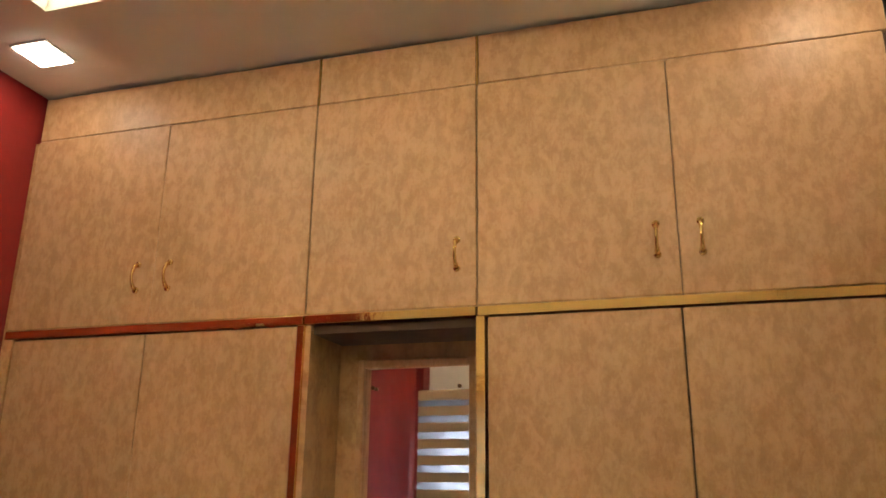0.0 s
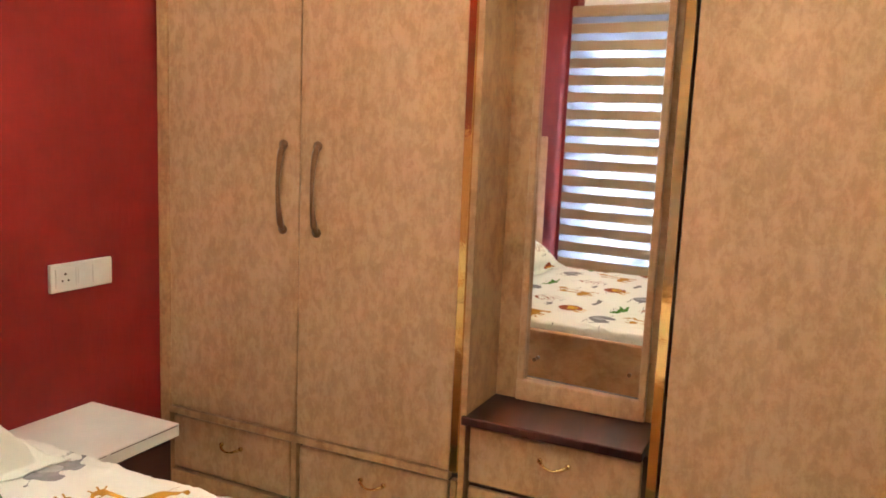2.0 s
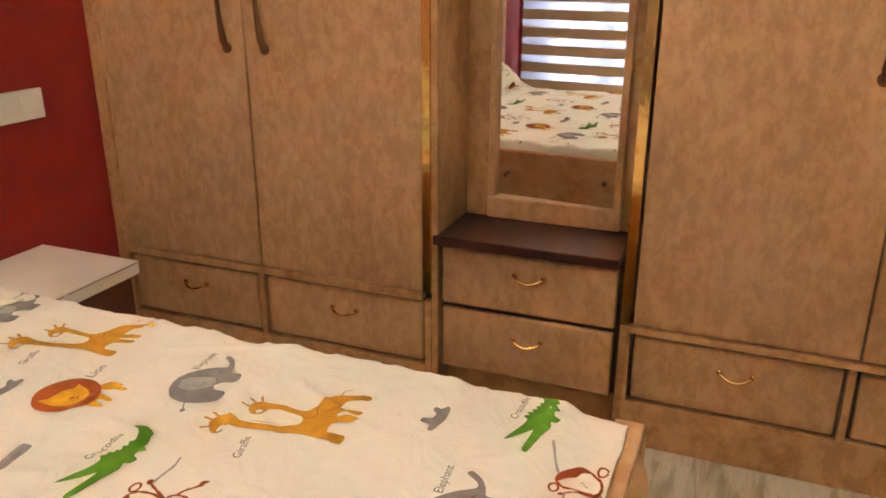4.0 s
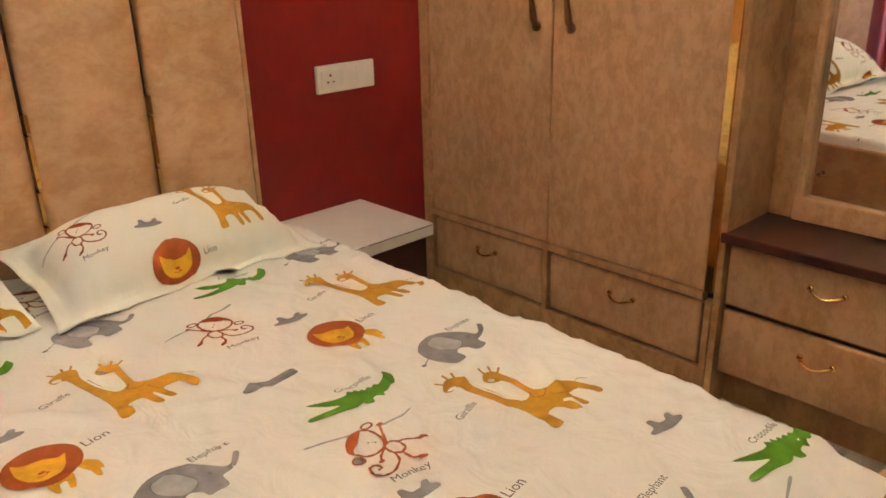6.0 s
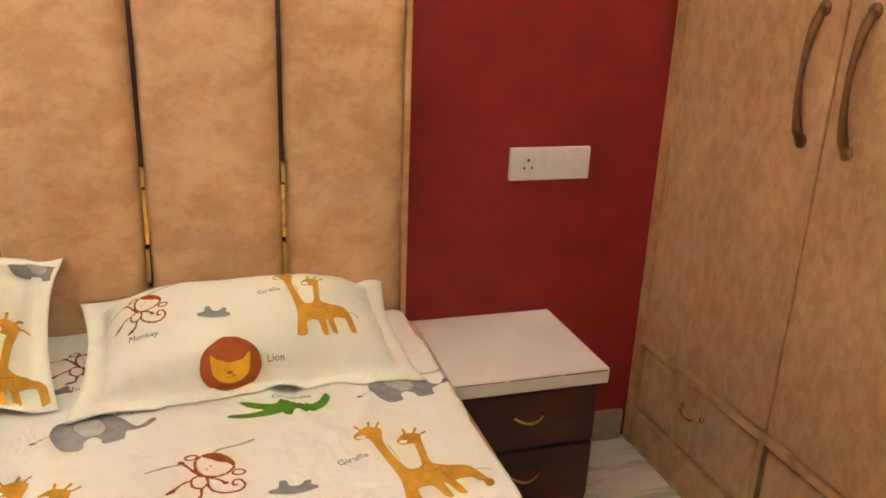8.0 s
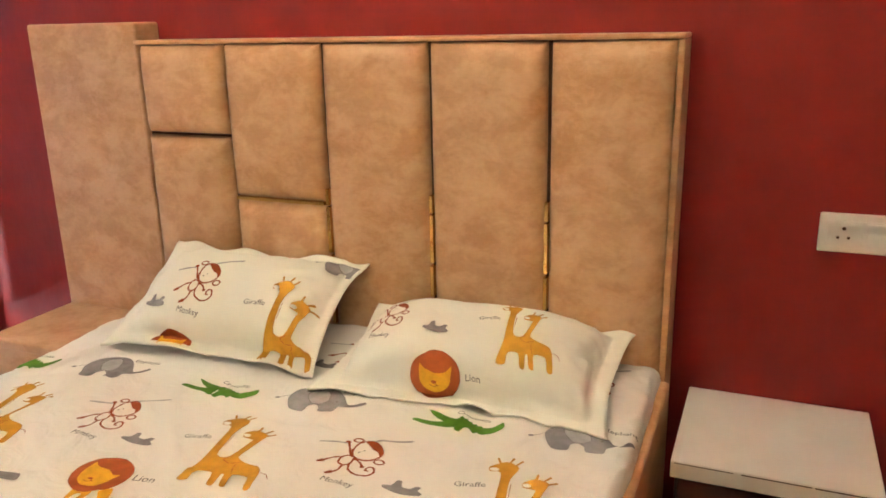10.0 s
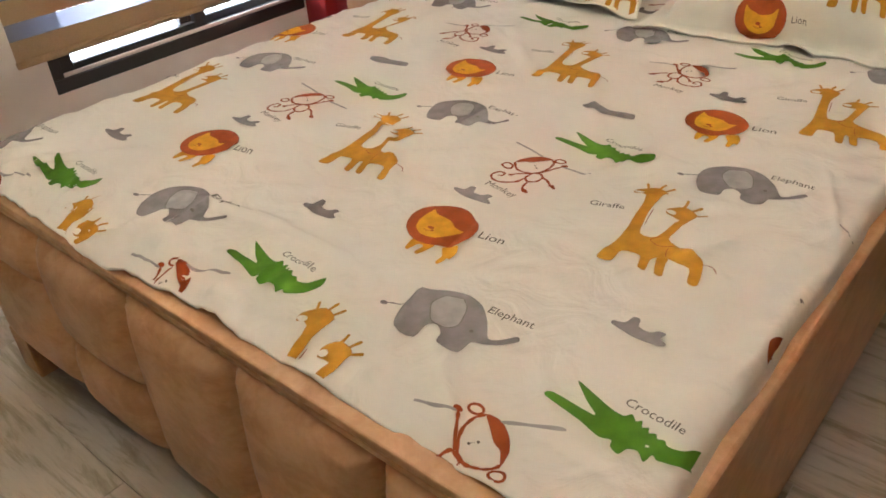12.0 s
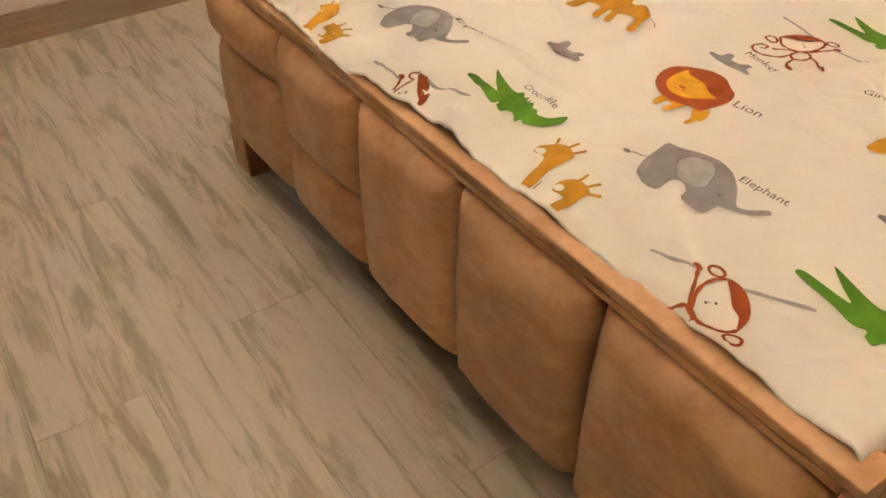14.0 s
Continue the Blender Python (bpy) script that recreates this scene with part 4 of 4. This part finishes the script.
def lettering(word):
    """The outline mesh of a word in the built-in font, kept for reuse."""
    if word not in LETTERS:
        cu = bpy.data.curves.new("lettering", "FONT")
        cu.body, cu.size, cu.resolution_u = word, 1.0, 2
        ob = bpy.data.objects.new("lettering", cu)
        scene.collection.objects.link(ob)
        bpy.context.view_layer.update()
        me = ob.to_mesh()
        LETTERS[word] = ([v.co.copy() for v in me.vertices], [tuple(f.vertices) for f in me.polygons])
        ob.to_mesh_clear()
        bpy.data.objects.remove(ob)
        bpy.data.curves.remove(cu)
    return LETTERS[word]


def indexed(bm):
    bm.verts.ensure_lookup_table()
    bm.verts.index_update()
    return bm.verts


DRAWN = {}


def drawn(kind):
    """The layers of a design as flat meshes, touching pieces stitched together; kept for reuse."""
    if kind not in DRAWN:
        DRAWN[kind] = []
        for mat, pieces in DESIGNS[kind]:
            blobs = []
            for i, (code, *nums) in enumerate(pieces):
                bm = PIECES[code](*nums)
                for q in bm.verts:
                    q.co.z = 0.00006 * i
                for host in blobs:
                    d, p, q = min(((a.co - c.co).length, a.index, c.index) for a in indexed(host) for c in indexed(bm))
                    if d < 0.008:
                        spot = host.verts[p].co.copy()
                        bm.verts[q].co = spot
                        join(host, bm)
                        bmesh.ops.remove_doubles(host, verts=[v for v in host.verts if (v.co - spot).length < 1e-6], dist=1e-6)
                        break
                else:
                    blobs.append(bm)
            made = []
            for bm in blobs:
                indexed(bm)
                made.append(([q.co.copy() for q in bm.verts], [tuple(v.index for v in f.verts) for f in bm.faces]))
                bm.free()
            DRAWN[kind].append((mat, made))
    return DRAWN[kind]


def print_motif(kind, place, parent, u0, v0, scale=1.0, turn=0.0, word=True):
    """Lays a printed shape on a cloth: place(u, v, lift) gives the point, or None off the cloth."""
    scale *= SIZES.get(kind, 1.0)
    cs, sn = math.cos(radians(turn)) * scale, math.sin(radians(turn)) * scale

    def at(q):
        return u0 + q.x * cs - q.y * sn, v0 + q.x * sn + q.y * cs

    for layer, (mat, blobs) in enumerate(drawn(kind)):
        for co, faces in blobs:
            pts = [place(*at(q), 0.0017 + 0.0008 * layer + q.z) for q in co]
            keep = [f for f in faces if all(pts[i] is not None for i in f)]
            if not keep:
                continue
            bm = bmesh.new()
            used = {i: bm.verts.new(pts[i]) for i in sorted({i for f in keep for i in f})}
            for f in keep:
                bm.faces.new([used[i] for i in f])
            part("printed_motif", bm, mat, parent, smooth=True)
    if word and kind in WORDS:
        text, du, dv, size, lean = WORDS[kind]
        size *= WORD_SCALE
        co, faces = lettering(text)
        ca, sa = math.cos(radians(lean)) * size, math.sin(radians(lean)) * size
        pts = [place(*at(Vector((du + q.x * ca - q.y * sa, dv + q.x * sa + q.y * ca))), 0.0021) for q in co]
        if None not in pts:
            bm = bmesh.new()
            vs_ = [bm.verts.new(p) for p in pts]
            for f in faces:
                try:
                    bm.faces.new([vs_[i] for i in f])
                except ValueError:
                    pass
            part("printed_word", bm, M_TEXT, parent)


UH, VH = Vector((-0.053, 0.9986)), Vector((-0.9986, -0.053))


def on_sheet(u, v, lift):
    x, y = u * UH.x + v * VH.x, u * UH.y + v * VH.y
    if x > foot_edge(y) - 0.003 or x < SX0 + 0.02 or y < SY0 + 0.004 or y > side_edge(x) - 0.003:
        return None
    return Vector((x, y, sheet_height(x, y) + lift))


# the print repeats across the bed every 0.588 m
PRINTS = [("disc", -0.366, 1.225), ("fork", -0.535, 1.510), ("mound", -0.206, 1.398), ("wedge", -0.326, 1.606), ("blade", -0.172, 1.664), ("swing", -0.056, 1.543), ("fork", 0.030, 1.288), ("loops", -0.606, 1.236), ("wedge", -0.484, 1.204),
          ("blade", -0.762, 1.294), ("mound", -0.782, 1.570), ("disc", -0.964, 1.424), ("fork", -1.106, 1.606), ("swing", -1.192, 1.266), ("bar", -0.918, 1.224), ("blade", -1.362, 1.396), ("mound", -1.400, 1.668), ("wedge", -1.100, 1.394), ("swing", -1.640, 1.030), ("wedge", -1.560, 1.560)]
NUDGE = {"disc": (-0.014, -0.020), "mound": (0.003, -0.019), "fork": (-0.037, -0.003), "blade": (0.0, -0.015), "loops": (-0.033, -0.029), "swing": (-0.010, -0.012), "wedge": (-0.007, -0.019), "bar": (0.010, -0.015)}
for kind, x, y in PRINTS:
    for i in range(-2, 2):
        px, py = x + NUDGE[kind][0] - 0.012 - 0.031 * i + (0.008 * noise.noise(Vector((x * 7, y, i * 2.3))) if i else 0.0), y + NUDGE[kind][1] - 0.004 + 0.585 * i
        if 0.14 < py < 1.8:
            q = Vector((px, py))
            print_motif(kind, on_sheet, linen, q.dot(UH), q.dot(VH))


# ---- pillows ----
def pillow(label, centre, yaw, tilt, w, d, thick, seed, prints):
    """A plump pillow in a flanged case; its underside settles on the sheet."""
    f = 0.044
    m = Matrix.Translation(centre) @ Matrix.Rotation(radians(yaw), 4, "Z") @ Matrix(((0, -1, 0, 0), (1, 0, 0, 0), (0, 0, 1, 0), (0, 0, 0, 1))) @ Matrix.Rotation(radians(tilt), 4, "X")
    a, c = w / 2 - f, d / 2 - f

    def surface(u, v, side):
        qu, qv = min(1.0, abs(u) / a), min(1.0, abs(v) / c)
        body = max(0.0, (1 - qu ** 3.2) * (1 - qv ** 2.6)) ** 0.52
        z = side * thick * body
        edge = max(abs(u) / a, abs(v) / c)
        pucker = 0.013 * noise.noise(Vector((u * 34, v * 30, seed))) * max(0.0, 1 - abs(edge - 0.97) * 4)
        z += (0.004 * noise.noise(Vector((u * 11, v * 11, seed + side))) + pucker) * (1 if edge < 1 else 0.7)
        z += 0.018 * noise.noise(Vector((math.atan2(v, u) * 9, edge * 1.5, seed + 9))) * max(0.0, edge - 0.45) * body
        z += 0.013 * noise.noise(Vector((u * 9, v * 9, seed + 5))) * max(0.0, edge - 0.9) * 8
        su = u * (1 - 0.075 * (1 - min(1.0, abs(v) / (d / 2)) ** 2) * (abs(u) / (w / 2)) ** 2)
        sv = v * (1 - 0.11 * (1 - min(1.0, abs(u) / (w / 2)) ** 2) * (abs(v) / (d / 2)) ** 2)
        p = m @ Vector((su, sv, z + side * 0.0012))
        ground = sheet_height(max(SX0 + 0.05, p.x), p.y) + (0.0035 if side < 0 else 0.0075)
        if p.z < ground:
            p.z = ground
        p.x = max(p.x, HX + 0.046)
        return p

    n_u, n_v = 64, 48
    bm = bmesh.new()
    sheets = {}
    for side in (1, -1):
        sheets[side] = [[bm.verts.new(surface((i / n_u - 0.5) * w, (j / n_v - 0.5) * d, side)) for j in range(n_v + 1)] for i in range(n_u + 1)]
        g = sheets[side]
        for i in range(n_u):
            for j in range(n_v):
                four = (g[i][j], g[i + 1][j], g[i + 1][j + 1], g[i][j + 1])
                bm.faces.new(four if side > 0 else four[::-1])
    t_, b_ = sheets[1], sheets[-1]
    loop = lambda g: [r[0] for r in g] + g[-1][1:] + [r[-1] for r in g[-2::-1]] + g[0][-2:0:-1]
    lt, lb = loop(t_), loop(b_)
    for i in range(len(lt)):
        j = (i + 1) % len(lt)
        bm.faces.new((lt[i], lb[i], lb[j], lt[j]))
    top = [[q.co.copy() for q in r] for r in t_]
    ob = thing("pillow", label, "pillow", centre, "pillows on the bed")
    part("pillowcase", bm, M_CASE, ob, smooth=True)
    nrm = m.to_3x3() @ Vector((0, 0, 1))

    # prints are laid by length along the cloth, front to back
    mid = top[n_u // 2]
    run = [0.0]
    for p, q in zip(mid, mid[1:]):
        run.append(run[-1] + (q - p).length)

    def along(v):
        j = min(n_v - 1, max(0, int((v / d + 0.5) * n_v)))
        return run[j] + ((v / d + 0.5) * n_v - j) * (run[j + 1] - run[j])

    def across(s):
        j = max(0, min(n_v - 1, sum(1 for q in run if q <= s) - 1))
        return ((j + (s - run[j]) / (run[j + 1] - run[j])) / n_v - 0.5) * d

    def on_case(u, s, lift):
        v = across(s)
        if abs(u) > w / 2 - 0.004 or abs(v) > d / 2 - 0.004:
            return None
        fi, fj = (u / w + 0.5) * n_u, (v / d + 0.5) * n_v
        i, j = min(n_u - 1, max(0, int(fi))), min(n_v - 1, max(0, int(fj)))
        fi, fj = fi - i, fj - j
        p00, p10, p01, p11 = top[i][j], top[i + 1][j], top[i][j + 1], top[i + 1][j + 1]
        q = p00 * (1 - fi) * (1 - fj) + p10 * fi * (1 - fj) + p01 * (1 - fi) * fj + p11 * fi * fj
        up = (p10 - p00 + p11 - p01).cross(p01 - p00 + p11 - p10).normalized()
        return q + (up if up.dot(nrm) > 0 else -up) * (lift * 1.1 + 0.0012)

    for kind, u, v, s, turn, word in prints:
        print_motif(kind, on_case, ob, u, along(v), s, turn, word)
    return ob


pillow("plump cream pillow with safari print, lying against the headboard", (-1.604, 1.334, 0.612), 1.5, 12, 0.69, 0.40, 0.120, 2.0,
       [("fork", 0.140, -0.020, 0.82, 0, True), ("face", -0.046, -0.147, 1.04, 0, True), ("swing", -0.200, 0.025, 0.85, 0, True), ("wedge", -0.07, -0.05, 0.8, 0, False)])
pillow("cream pillow with safari print, tilted up on the headboard", (-1.612, 0.656, 0.680), 2.5, 28, 0.63, 0.405, 0.082, 6.0,
       [("fork", 0.23, -0.105, 1.0, -8, True), ("swing", -0.055, 0.01, 1.0, 0, True), ("wedge", -0.18, -0.085, 0.9, 0, False), ("mound", 0.29, 0.14, 0.8, 0, False), ("face", -0.105, -0.197, 1.0, 0, False)])

# ---- floor planks ----
PW, PL = 0.2, 1.2
i = 0
x = XW
while x < XE:
    x1 = min(x + PW, XE)
    y = YS - ((i * 0.47) % 1.0) * PL
    while y < YN:
        y0, y1 = max(y, YS), min(y + PL, YN)
        if y1 - y0 > 0.01:
            part("plank", box(x + 0.0003, x1 - 0.0003, y0 + 0.0003, y1 - 0.0003, -0.006, 0.0, 0.0004, seg=1), M_FLOOR, floor)
        y += PL
    x += PW
    i += 1
